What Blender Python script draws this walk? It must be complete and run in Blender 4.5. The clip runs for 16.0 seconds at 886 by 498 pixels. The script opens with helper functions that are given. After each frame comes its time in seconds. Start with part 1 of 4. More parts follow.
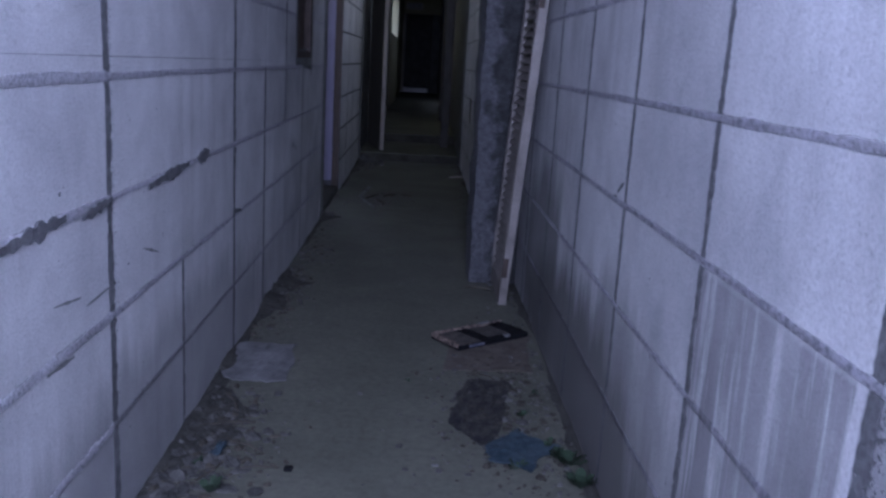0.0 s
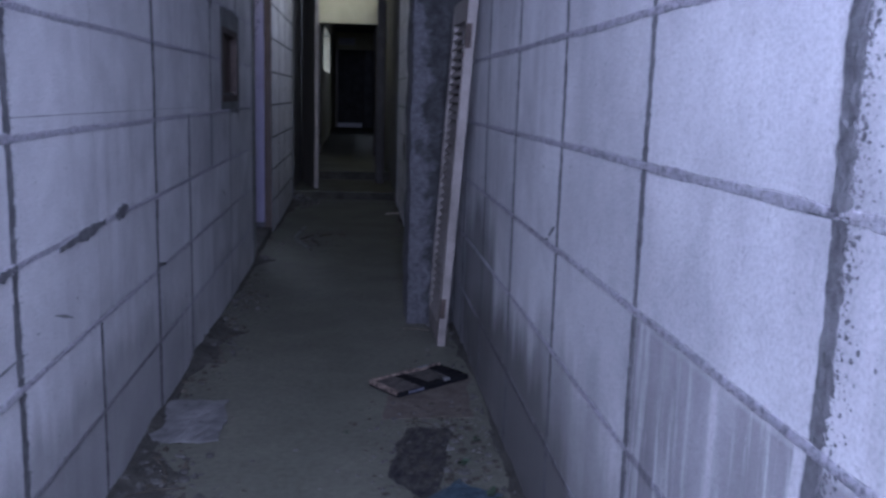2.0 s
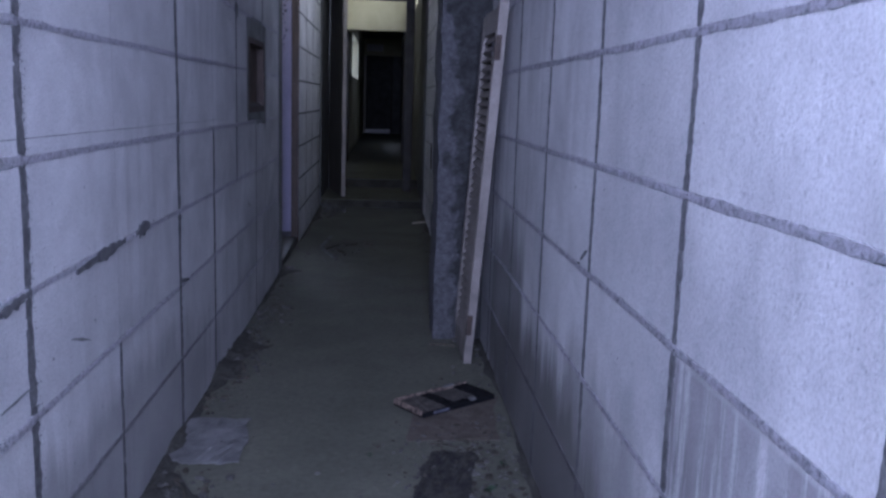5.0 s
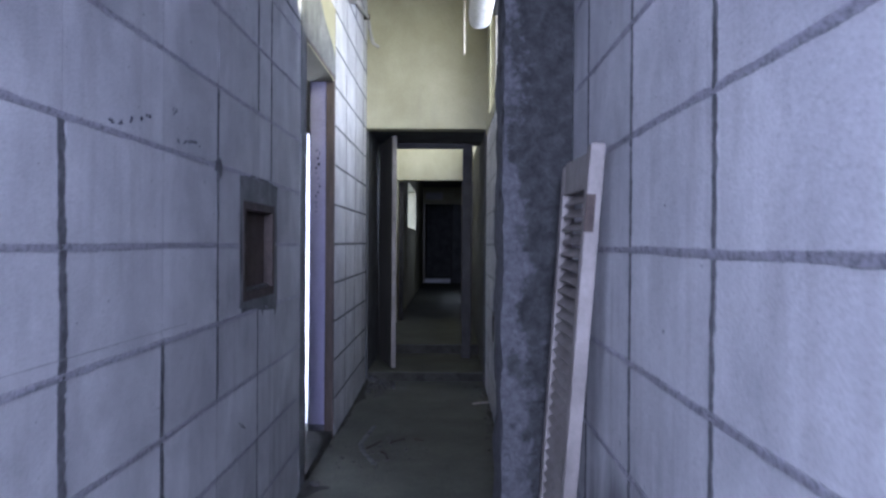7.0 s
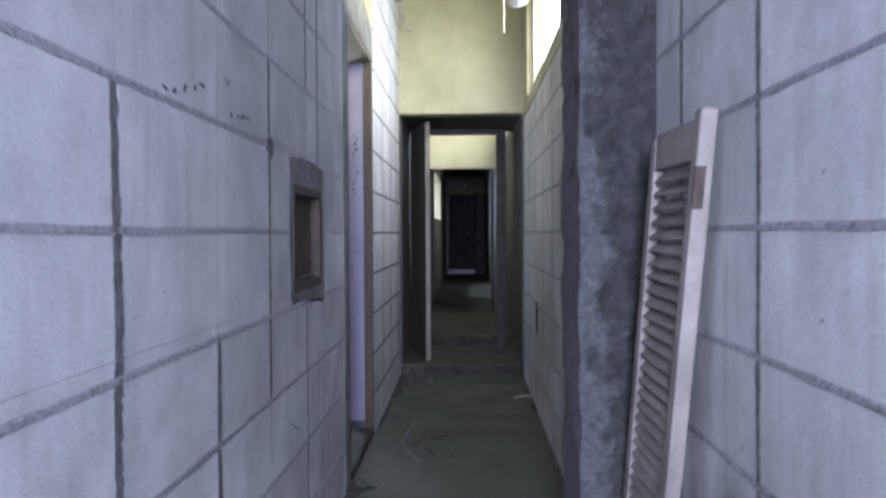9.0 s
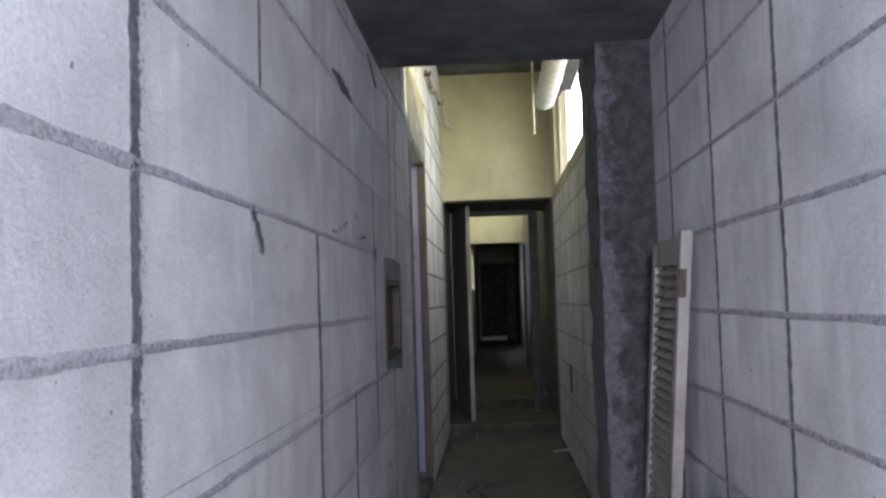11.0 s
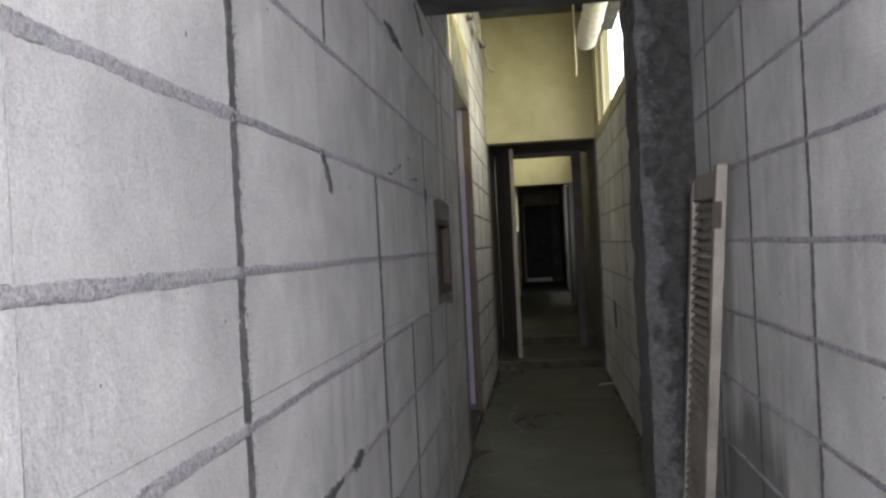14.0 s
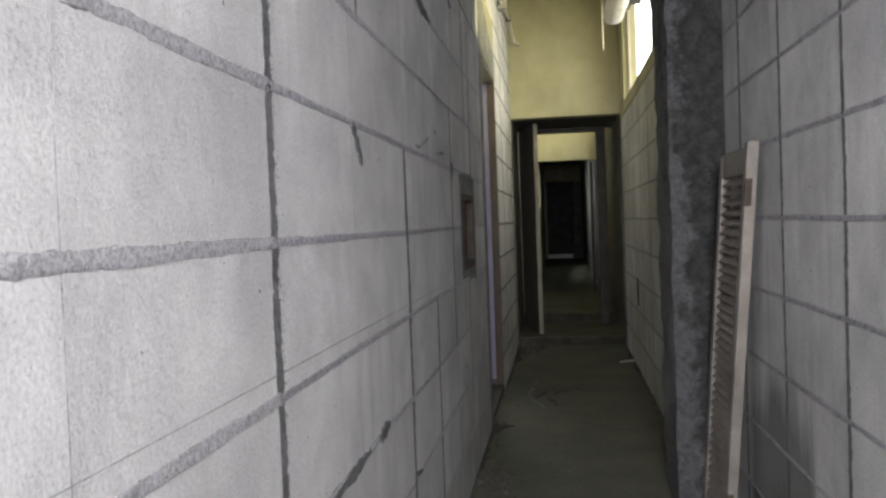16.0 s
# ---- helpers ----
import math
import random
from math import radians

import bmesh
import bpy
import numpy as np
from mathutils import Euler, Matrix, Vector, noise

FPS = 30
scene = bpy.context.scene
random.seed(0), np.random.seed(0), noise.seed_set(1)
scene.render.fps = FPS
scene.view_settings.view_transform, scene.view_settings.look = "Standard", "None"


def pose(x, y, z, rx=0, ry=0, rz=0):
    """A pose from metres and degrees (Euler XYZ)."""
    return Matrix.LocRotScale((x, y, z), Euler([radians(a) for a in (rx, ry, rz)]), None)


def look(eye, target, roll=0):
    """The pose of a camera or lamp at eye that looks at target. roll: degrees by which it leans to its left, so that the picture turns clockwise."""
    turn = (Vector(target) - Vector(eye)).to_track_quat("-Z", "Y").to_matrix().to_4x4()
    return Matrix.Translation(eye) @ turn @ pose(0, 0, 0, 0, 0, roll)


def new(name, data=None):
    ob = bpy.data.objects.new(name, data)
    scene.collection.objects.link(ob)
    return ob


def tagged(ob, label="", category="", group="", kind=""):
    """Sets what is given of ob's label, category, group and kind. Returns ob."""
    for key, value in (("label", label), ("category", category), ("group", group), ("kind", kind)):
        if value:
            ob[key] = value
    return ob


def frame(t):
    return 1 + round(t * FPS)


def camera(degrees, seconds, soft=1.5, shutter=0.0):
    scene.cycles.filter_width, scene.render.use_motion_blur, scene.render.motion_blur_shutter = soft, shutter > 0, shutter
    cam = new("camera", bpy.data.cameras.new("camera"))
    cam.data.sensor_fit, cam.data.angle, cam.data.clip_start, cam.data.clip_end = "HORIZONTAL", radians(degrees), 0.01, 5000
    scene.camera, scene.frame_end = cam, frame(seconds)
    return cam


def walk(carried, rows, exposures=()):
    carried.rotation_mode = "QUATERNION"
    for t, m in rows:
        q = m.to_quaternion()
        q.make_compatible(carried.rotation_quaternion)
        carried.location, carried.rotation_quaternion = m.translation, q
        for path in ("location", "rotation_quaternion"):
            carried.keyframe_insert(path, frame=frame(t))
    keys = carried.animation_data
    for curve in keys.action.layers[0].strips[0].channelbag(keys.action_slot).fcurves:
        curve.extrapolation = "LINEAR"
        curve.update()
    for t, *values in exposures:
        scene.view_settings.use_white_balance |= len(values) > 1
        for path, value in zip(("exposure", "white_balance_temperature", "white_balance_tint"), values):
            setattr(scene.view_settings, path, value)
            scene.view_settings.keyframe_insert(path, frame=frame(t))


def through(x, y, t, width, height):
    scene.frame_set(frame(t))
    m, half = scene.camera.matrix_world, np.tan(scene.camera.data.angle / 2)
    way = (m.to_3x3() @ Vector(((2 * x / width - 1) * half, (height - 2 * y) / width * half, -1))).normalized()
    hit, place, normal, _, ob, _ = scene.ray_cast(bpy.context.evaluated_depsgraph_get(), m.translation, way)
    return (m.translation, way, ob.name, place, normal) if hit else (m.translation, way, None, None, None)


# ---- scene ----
cam = camera(54.2, 16.0, soft=2.6, shutter=0.5)
PATH = [
    (0, (0.635, 2.503, 1.067), (0.701, 4.457, 0.644), 3.3),
    (0.5, (0.652, 2.474, 1.08), (0.79, 4.422, 0.648), 0.2),
    (1, (0.709, 2.522, 1.155), (0.941, 4.481, 0.827), 1.2),
    (1.5, (0.686, 2.577, 1.115), (0.979, 4.529, 0.791), 1.7),
    (2, (0.664, 2.563, 1.104), (0.862, 4.522, 0.757), 1.7),
    (2.5, (0.669, 2.629, 1.097), (0.758, 4.595, 0.741), 3.8),
    (3, (0.673, 2.654, 1.085), (0.736, 4.617, 0.704), 4.9),
    (3.2, (0.665, 2.651, 1.084), (0.719, 4.61, 0.687), 3.5),
    (5.3, (0.671, 2.644, 1.15), (0.834, 4.614, 0.847), 1.2),
    (5.5, (0.676, 2.662, 1.161), (0.87, 4.636, 0.907), 0.6),
    (6, (0.698, 2.918, 1.173), (0.994, 4.892, 1.05), 0.8),
    (6.5, (0.738, 3.532, 1.187), (0.811, 5.53, 1.149), -0.1),
    (7, (0.74, 3.852, 1.264), (0.725, 5.852, 1.249), 0.4),
    (7.5, (0.658, 4.171, 1.287), (0.678, 6.17, 1.33), 0.7),
    (8, (0.66, 4.325, 1.233), (0.699, 6.323, 1.153), 0.7),
    (8.5, (0.628, 4.348, 1.217), (0.481, 6.334, 1.026), 1.3),
    (9, (0.579, 4.085, 1.241), (0.523, 6.084, 1.206), -0.3),
    (9.5, (0.52, 3.809, 1.258), (0.525, 5.809, 1.27), 0.6),
    (9.7, (0.485, 3.68, 1.268), (0.489, 5.678, 1.356), -0.2),
    (11.8, (0.48, 3.0, 1.309), (0.334, 4.991, 1.43), -1.6),
    (12, (0.477, 2.967, 1.304), (0.356, 4.962, 1.39), -1.8),
    (12.5, (0.442, 2.945, 1.286), (0.26, 4.937, 1.31), -2.7),
    (13, (0.463, 2.946, 1.281), (0.206, 4.929, 1.255), -2.0),
    (13.5, (0.48, 2.956, 1.288), (0.251, 4.943, 1.271), -2.2),
    (14, (0.477, 2.951, 1.276), (0.254, 4.939, 1.271), -2.8),
    (14.5, (0.472, 2.958, 1.271), (0.239, 4.944, 1.251), -2.9),
    (15, (0.466, 2.966, 1.275), (0.214, 4.949, 1.237), -2.6),
    (15.5, (0.459, 2.96, 1.271), (0.195, 4.941, 1.222), -2.5),
    (16, (0.455, 2.952, 1.273), (0.184, 4.932, 1.213), -2.1),
]
EXPOSURES = [(0, -0.98, 4720, 29), (0.5, -0.85, 4720, 29), (1, -0.82, 4720, 29), (2.5, -0.77, 4750, 29), (5.5, -0.72, 4750, 29), (6, -0.7, 4750, 29), (7, 0.12, 4800, 27), (8, 0.7, 4900, 25), (8.5, 0.72, 5000, 24), (9, 0.68, 5150, 21), (9.5, 0.46, 5300, 19), (12, -0.26, 6000, 14), (13.5, -0.32, 6350, 11), (14, -0.30, 6400, 11), (15, -0.26, 6450, 10), (16, -0.25, 6500, 10)]
walk(cam, [(t, look(eye, target, roll)) for t, eye, target, roll in PATH], EXPOSURES)

# ---------------------------------------------------------------- light
world = bpy.data.worlds.new("sky")
scene.world = world
world.use_nodes = True
wn = world.node_tree
sky = wn.nodes.new("ShaderNodeTexSky")
sky.sky_type = "NISHITA"
sky.sun_disc = False
sky.sun_elevation = radians(48)
sky.sun_rotation = radians(70)
wn.links.new(sky.outputs[0], wn.nodes["Background"].inputs[0])
wn.nodes["Background"].inputs[1].default_value = 0.15

sun = new("sun", bpy.data.lights.new("sun", "SUN"))
sun.data.energy, sun.data.angle, sun.data.color = 2.0, radians(0.53), (1.0, 0.95, 0.86)
sun.matrix_world = look((6, 6, 9), (0, 9, 0))


def window_lamp(name, at, to, w, h, watts, color):
    lamp = new(name, bpy.data.lights.new(name, "AREA"))
    lamp.data.shape, lamp.data.size, lamp.data.size_y = "RECTANGLE", w, h
    lamp.data.energy, lamp.data.color = watts, color
    lamp.matrix_world = look(at, to)
    return lamp


# daylight in the openings, besides two added lamps
# Added fixed lamp, standing in for a light carried with the camera.
window_lamp("carried_light_stand_in", (0.60, 1.34, 1.84), (0.57, 5.0, 2.4), 0.95, 0.95, 250.0, (0.96, 0.94, 0.98))
window_lamp("skylight_clerestory", (1.22, 9.15, 2.78), (0.0, 10.5, 2.70), 3.3, 0.78, 26.0, (1.0, 0.90, 0.47)).data.spread = radians(120)
window_lamp("skylight_second", (1.16, 14.2, 2.86), (0.0, 14.5, 2.8), 2.2, 0.8, 21.0, (1.0, 0.91, 0.52)).data.spread = radians(130)
window_lamp("skylight_slit", (-0.12, 20.3, 1.9), (1.2, 22.6, 2.0), 3.0, 0.7, 8.0, (0.95, 0.98, 0.9))
# Added lamp inside the closed side room, to make the door leaf glow.
window_lamp("leaf_backlight", (-0.55, 10.3, 1.1), (-0.55, 9.5, 1.0), 0.75, 1.9, 30.0, (1.0, 0.99, 0.96))


# ---------------------------------------------------------------- materials
def material(name):
    m = bpy.data.materials.new(name)
    m.use_nodes = True
    return m, m.node_tree, m.node_tree.nodes["Principled BSDF"]


def node(nt, kind, **values):
    n = nt.nodes.new(kind)
    for k, v in values.items():
        n.inputs[k.replace("_", " ")].default_value = v
    return n


def ramp(nt, src, stops):
    r = nt.nodes.new("ShaderNodeValToRGB")
    while len(r.color_ramp.elements) < len(stops):
        r.color_ramp.elements.new(0.5)
    for e, (p, c) in zip(r.color_ramp.elements, stops):
        e.position, e.color = p, (*c, 1) if len(c) == 3 else c
    nt.links.new(src, r.inputs[0])
    return r.outputs[0]


def mix(nt, a, b, fac, mode="MIX"):
    m = nt.nodes.new("ShaderNodeMix")
    m.data_type, m.blend_type = "RGBA", mode
    for sock, v in ((m.inputs[6], a), (m.inputs[7], b), (m.inputs[0], fac)):
        if isinstance(v, bpy.types.NodeSocket):
            nt.links.new(v, sock)
        else:
            sock.default_value = (*v, 1) if isinstance(v, tuple) else v
    return m.outputs[2]


def coords(nt, scale=(1, 1, 1)):
    geo = nt.nodes.new("ShaderNodeNewGeometry")
    mp = nt.nodes.new("ShaderNodeMapping")
    mp.inputs["Scale"].default_value = scale
    nt.links.new(geo.outputs["Position"], mp.inputs[0])
    return mp.outputs[0]


def noise_fac(nt, scale, detail=4.0, rough=0.6, stretch=(1, 1, 1), distort=0.0):
    n = node(nt, "ShaderNodeTexNoise", Scale=scale, Detail=detail, Roughness=rough, Distortion=distort)
    nt.links.new(coords(nt, stretch), n.inputs["Vector"])
    return n.outputs["Fac"]


def bump(nt, bsdf, sources):
    last = None
    for src, strength, dist in sources:
        b = node(nt, "ShaderNodeBump", Strength=strength, Distance=dist)
        nt.links.new(src, b.inputs["Height"])
        if last:
            nt.links.new(last, b.inputs["Normal"])
        last = b.outputs[0]
    nt.links.new(last, bsdf.inputs["Normal"])


def surface(name, dark, light, scale, rough=0.9, fine=60, fine_amount=0.25, relief=0.4, relief_size=0.004,
            vary=0.0, streak=0.0, streak_color=(0.2, 0.19, 0.18), metal=0.0, stretch=(1, 1, 1), gloss=0.35, stops=(0.32, 0.68)):
    m, nt, bs = material(name)
    col = ramp(nt, noise_fac(nt, scale, 6, 0.62, stretch, 0.3), [(stops[0], dark), (stops[1], light)])
    grain = noise_fac(nt, fine, 5, 0.7)
    col = mix(nt, col, ramp(nt, grain, [(0.33, (0.55, 0.55, 0.55)), (0.52, (1.0, 1.0, 1.0)), (0.68, (1.22, 1.22, 1.22))]), fine_amount, "MULTIPLY")
    if vary:
        info = nt.nodes.new("ShaderNodeObjectInfo")
        col = mix(nt, col, ramp(nt, info.outputs["Random"], [(0.0, (1 - vary,) * 3), (1.0, (1 + vary * 0.35,) * 3)]), 1.0, "MULTIPLY")
    if streak:
        s = ramp(nt, noise_fac(nt, 13, 6, 0.68, (1, 1, 0.07)), [(0.44, (0, 0, 0)), (0.72, (1, 1, 1))])
        p = ramp(nt, noise_fac(nt, 1.3, 3, 0.6), [(0.42, (0, 0, 0)), (0.7, (1, 1, 1))])
        f = mix(nt, s, p, 1.0, "MULTIPLY")
        scaled = mix(nt, (0.0, 0.0, 0.0), f, streak)
        col = mix(nt, col, streak_color, scaled)
    nt.links.new(col, bs.inputs["Base Color"])
    bs.inputs["Roughness"].default_value = rough
    bs.inputs["Metallic"].default_value = metal
    bs.inputs["Specular IOR Level"].default_value = gloss
    bump(nt, bs, [(noise_fac(nt, scale * 3, 4), relief, relief_size * 2), (grain, relief, relief_size * 0.5)])
    return m


BLOCK = surface("aerated_block", (0.47, 0.47, 0.473), (0.70, 0.695, 0.687), 3.2, fine=170, fine_amount=0.5, relief=0.8,
                relief_size=0.004, vary=0.12, streak=0.62, streak_color=(0.25, 0.24, 0.235), gloss=0.2)


def pitted(m, amount):
    """Fine grains and open pores of aerated concrete, as relief and small dark specks."""
    nt = m.node_tree
    bs = nt.nodes["Principled BSDF"]
    before = bs.inputs["Base Color"].links[0].from_socket
    under = bs.inputs["Normal"].links[0].from_socket
    pores = ramp(nt, noise_fac(nt, 95, 3, 0.75), [(0.33, (0.0, 0.0, 0.0)), (0.43, (1, 1, 1))])
    grit = noise_fac(nt, 55, 5, 0.8)
    nt.links.new(mix(nt, before, mix(nt, (0.62, 0.62, 0.62), (1.0, 1.0, 1.0), pores), amount, "MULTIPLY"), bs.inputs["Base Color"])
    for src, strength, dist in ((pores, 0.32, 0.0025), (grit, 0.15, 0.006)):
        b = node(nt, "ShaderNodeBump", Strength=strength, Distance=dist)
        nt.links.new(src, b.inputs["Height"])
        nt.links.new(under, b.inputs["Normal"])
        under = b.outputs[0]
    nt.links.new(under, bs.inputs["Normal"])


pitted(BLOCK, 0.38)


def damp_shade_patch(m, centre, size, color, amount):
    """A ragged dark patch on the wall: damp with dribbles, also used for painted shade."""
    nt = m.node_tree
    bs = nt.nodes["Principled BSDF"]
    before = bs.inputs["Base Color"].links[0].from_socket
    geo = nt.nodes.new("ShaderNodeNewGeometry")
    mp = nt.nodes.new("ShaderNodeMapping")
    mp.vector_type = "TEXTURE"
    mp.inputs["Location"].default_value = centre
    mp.inputs["Scale"].default_value = size
    nt.links.new(geo.outputs["Position"], mp.inputs[0])
    ln = nt.nodes.new("ShaderNodeVectorMath")
    ln.operation = "LENGTH"
    nt.links.new(mp.outputs[0], ln.inputs[0])
    wob = nt.nodes.new("ShaderNodeMath")
    wob.operation = "MULTIPLY_ADD"
    nt.links.new(noise_fac(nt, 9, 5, 0.65, (1, 1, 0.12)), wob.inputs[0])
    wob.inputs[1].default_value = 0.9
    nt.links.new(ln.outputs["Value"], wob.inputs[2])
    keep = nt.nodes.new("ShaderNodeMapRange")
    keep.inputs["From Min"].default_value, keep.inputs["From Max"].default_value = 1.1, 1.42
    keep.inputs["To Min"].default_value, keep.inputs["To Max"].default_value = amount, 0.0
    nt.links.new(wob.outputs[0], keep.inputs["Value"])
    nt.links.new(mix(nt, before, color, keep.outputs[0]), bs.inputs["Base Color"])


def damp_course(m, x, y0, y1, top, color, amount):
    """Blocks soaked up to a bed joint, with paler dribbles running down."""
    nt = m.node_tree
    bs = nt.nodes["Principled BSDF"]
    before = bs.inputs["Base Color"].links[0].from_socket
    geo = nt.nodes.new("ShaderNodeNewGeometry")
    sep = nt.nodes.new("ShaderNodeSeparateXYZ")
    nt.links.new(geo.outputs["Position"], sep.inputs[0])

    def band(src, a, b):
        r = nt.nodes.new("ShaderNodeMapRange")
        r.inputs["From Min"].default_value, r.inputs["From Max"].default_value = a, b
        nt.links.new(src, r.inputs["Value"])
        return r.outputs[0]

    def times(a, b):
        n = nt.nodes.new("ShaderNodeMath")
        n.operation = "MULTIPLY"
        for sock, v in zip(n.inputs, (a, b)):
            if isinstance(v, float):
                sock.default_value = v
            else:
                nt.links.new(v, sock)
        return n.outputs[0]

    fine = ramp(nt, noise_fac(nt, 26, 5, 0.7, (1, 1, 0.045)), [(0.38, (0.0, 0.0, 0.0)), (0.5, (1, 1, 1))])
    broad = ramp(nt, noise_fac(nt, 4, 4, 0.6, (1, 1, 0.4)), [(0.3, (0.35, 0.35, 0.35)), (0.62, (1, 1, 1))])
    f = times(times(band(sep.outputs[2], top + 0.004, top - 0.012), band(sep.outputs[0], x - 0.1, x - 0.05)), times(band(sep.outputs[1], y1 + 0.02, y1 - 0.05), band(sep.outputs[1], y0, y0 + 0.3)))
    f = times(times(f, fine), times(broad, amount))
    nt.links.new(mix(nt, before, color, f), bs.inputs["Base Color"])


damp_course(BLOCK, 1.14, 2.35, 3.99, 0.744, (0.17, 0.165, 0.17), 0.85)
damp_shade_patch(BLOCK, (1.14, 4.5, 0.12), (0.4, 0.9, 0.48), (0.20, 0.195, 0.19), 0.6)
# Two patches: damp at the foot, with the shutter's shadow painted in.
damp_shade_patch(BLOCK, (1.14, 5.85, 0.30), (0.4, 0.55, 0.50), (0.12, 0.118, 0.115), 0.75)
damp_shade_patch(BLOCK, (1.14, 5.2, 0.08), (0.4, 1.3, 0.40), (0.13, 0.125, 0.115), 0.85)
# Left wall foot coloured darker, with a ragged top.
damp_shade_patch(BLOCK, (0.0, 4.9, 0.12), (0.4, 1.4, 0.34), (0.20, 0.195, 0.19), 0.55)
BED = surface("bed_mortar", (0.26, 0.255, 0.28), (0.63, 0.617, 0.66), 90, stops=(0.33, 0.54), fine=240, fine_amount=0.5, relief=1.0, relief_size=0.007, gloss=0.2)
damp_course(BED, 1.14, 2.35, 3.99, 0.735, (0.17, 0.165, 0.17), 0.8)
# Bed mortar gets the same damp and painted shutter shadow.
damp_shade_patch(BED, (1.14, 5.2, 0.08), (0.4, 1.3, 0.40), (0.12, 0.115, 0.11), 0.9)
# Left bed joints coloured darker near the floor as well.
damp_shade_patch(BED, (0.0, 4.9, 0.12), (0.4, 1.4, 0.34), (0.20, 0.195, 0.19), 0.7)
BED_PALE = surface("pale_bed_mortar", (0.46, 0.455, 0.48), (0.80, 0.785, 0.82), 130, stops=(0.36, 0.56), fine=260, fine_amount=0.5, relief=1.0, relief_size=0.010, gloss=0.2)
JOINT = surface("dark_mortar", (0.085, 0.085, 0.088), (0.175, 0.175, 0.177), 22, fine=80, fine_amount=0.5, relief=0.7, relief_size=0.006, gloss=0.2)
HAIR = surface("hairline_mortar", (0.20, 0.20, 0.20), (0.42, 0.42, 0.42), 60, fine=90, fine_amount=0.4, gloss=0.2)
PLASTER = surface("old_plaster", (0.32, 0.30, 0.185), (0.46, 0.435, 0.285), 1.5, fine=70, relief=0.3, streak=0.4, streak_color=(0.24, 0.23, 0.2))
# Low tone also carries the dimness of the passage and far walls.
CONCRETE = surface("dim_concrete", (0.065, 0.065, 0.064), (0.14, 0.14, 0.137), 5, fine=50, relief=0.5, relief_size=0.006)
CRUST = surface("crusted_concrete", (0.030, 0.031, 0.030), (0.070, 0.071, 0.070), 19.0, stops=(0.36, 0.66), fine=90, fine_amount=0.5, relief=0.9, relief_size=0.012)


def lime_bloom(m, x0, color_dark, color_light):
    """Pale lime that has run down a pilaster's outer edge and spread over its foot, ragged."""
    nt = m.node_tree
    bs = nt.nodes["Principled BSDF"]
    before = bs.inputs["Base Color"].links[0].from_socket
    geo = nt.nodes.new("ShaderNodeNewGeometry")
    sep = nt.nodes.new("ShaderNodeSeparateXYZ")
    nt.links.new(geo.outputs["Position"], sep.inputs[0])

    def madd(a, k, c):
        n = nt.nodes.new("ShaderNodeMath")
        n.operation = "MULTIPLY_ADD"
        nt.links.new(a, n.inputs[0])
        n.inputs[1].default_value = k
        if isinstance(c, float):
            n.inputs[2].default_value = c
        else:
            nt.links.new(c, n.inputs[2])
        return n.outputs[0]

    f = madd(sep.outputs[0], -4.6, 4.6 * x0 + 0.02)
    f = madd(sep.outputs[2], -0.22, f)
    f = madd(noise_fac(nt, 7, 5, 0.7), 1.9, f)
    f = madd(noise_fac(nt, 34, 4, 0.7), 0.7, f)
    keep = ramp(nt, f, [(0.66, (0, 0, 0)), (0.92, (1, 1, 1))])
    lime = ramp(nt, noise_fac(nt, 40, 4, 0.7), [(0.3, color_dark), (0.7, color_light)])
    nt.links.new(mix(nt, before, lime, keep), bs.inputs["Base Color"])


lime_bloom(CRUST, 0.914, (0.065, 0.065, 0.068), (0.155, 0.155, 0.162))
PLASTER_DARK = surface("grey_mortar", (0.12, 0.125, 0.12), (0.25, 0.25, 0.24), 7, fine=60, fine_amount=0.5, relief=0.7, relief_size=0.008)
FLOOR = surface("dirty_floor", (0.098, 0.100, 0.073), (0.140, 0.141, 0.104), 2.6, fine=40, fine_amount=0.5, relief=0.5, relief_size=0.006)
RUBBLE = surface("rubble", (0.042, 0.041, 0.036), (0.145, 0.140, 0.124), 16, fine=70, fine_amount=0.5, relief=0.6, vary=0.3)
LILAC = surface("lilac_paint", (0.34, 0.32, 0.44), (0.44, 0.415, 0.55), 4, rough=0.6, relief=0.15, fine=60)
WHITE = surface("white_paint", (0.70, 0.70, 0.69), (0.82, 0.82, 0.80), 5, rough=0.55, relief=0.1)
BROWN = surface("brown_wood", (0.055, 0.040, 0.029), (0.11, 0.082, 0.058), 9, rough=0.6, stretch=(6, 6, 0.6), relief=0.3)
DARKWOOD = surface("dark_door_paint", (0.025, 0.023, 0.02), (0.06, 0.055, 0.048), 6, rough=0.6, relief=0.2)
PALEWOOD = surface("pale_door_edge", (0.38, 0.35, 0.28), (0.52, 0.48, 0.40), 8, rough=0.7, stretch=(5, 5, 0.5))
LOUVER = surface("louver_paint", (0.175, 0.158, 0.138), (0.31, 0.282, 0.25), 7, rough=0.65, fine=60, relief=0.25, streak=0.4, streak_color=(0.2, 0.17, 0.15))
RUST = surface("rusty_steel", (0.048, 0.038, 0.032), (0.098, 0.076, 0.060), 20, rough=0.8, metal=0.1)
TERRACOTTA = surface("red_clay", (0.062, 0.043, 0.033), (0.108, 0.077, 0.058), 8)
PIPE = surface("pvc_grey", (0.30, 0.29, 0.26), (0.48, 0.46, 0.42), 12, rough=0.5)
DUCT = surface("lagging_white", (0.55, 0.54, 0.50), (0.78, 0.77, 0.74), 10, fine=60, relief=0.8, relief_size=0.01)
PAPER = surface("dirty_paper", (0.105, 0.105, 0.10), (0.215, 0.213, 0.205), 12, fine=80, relief=0.3)
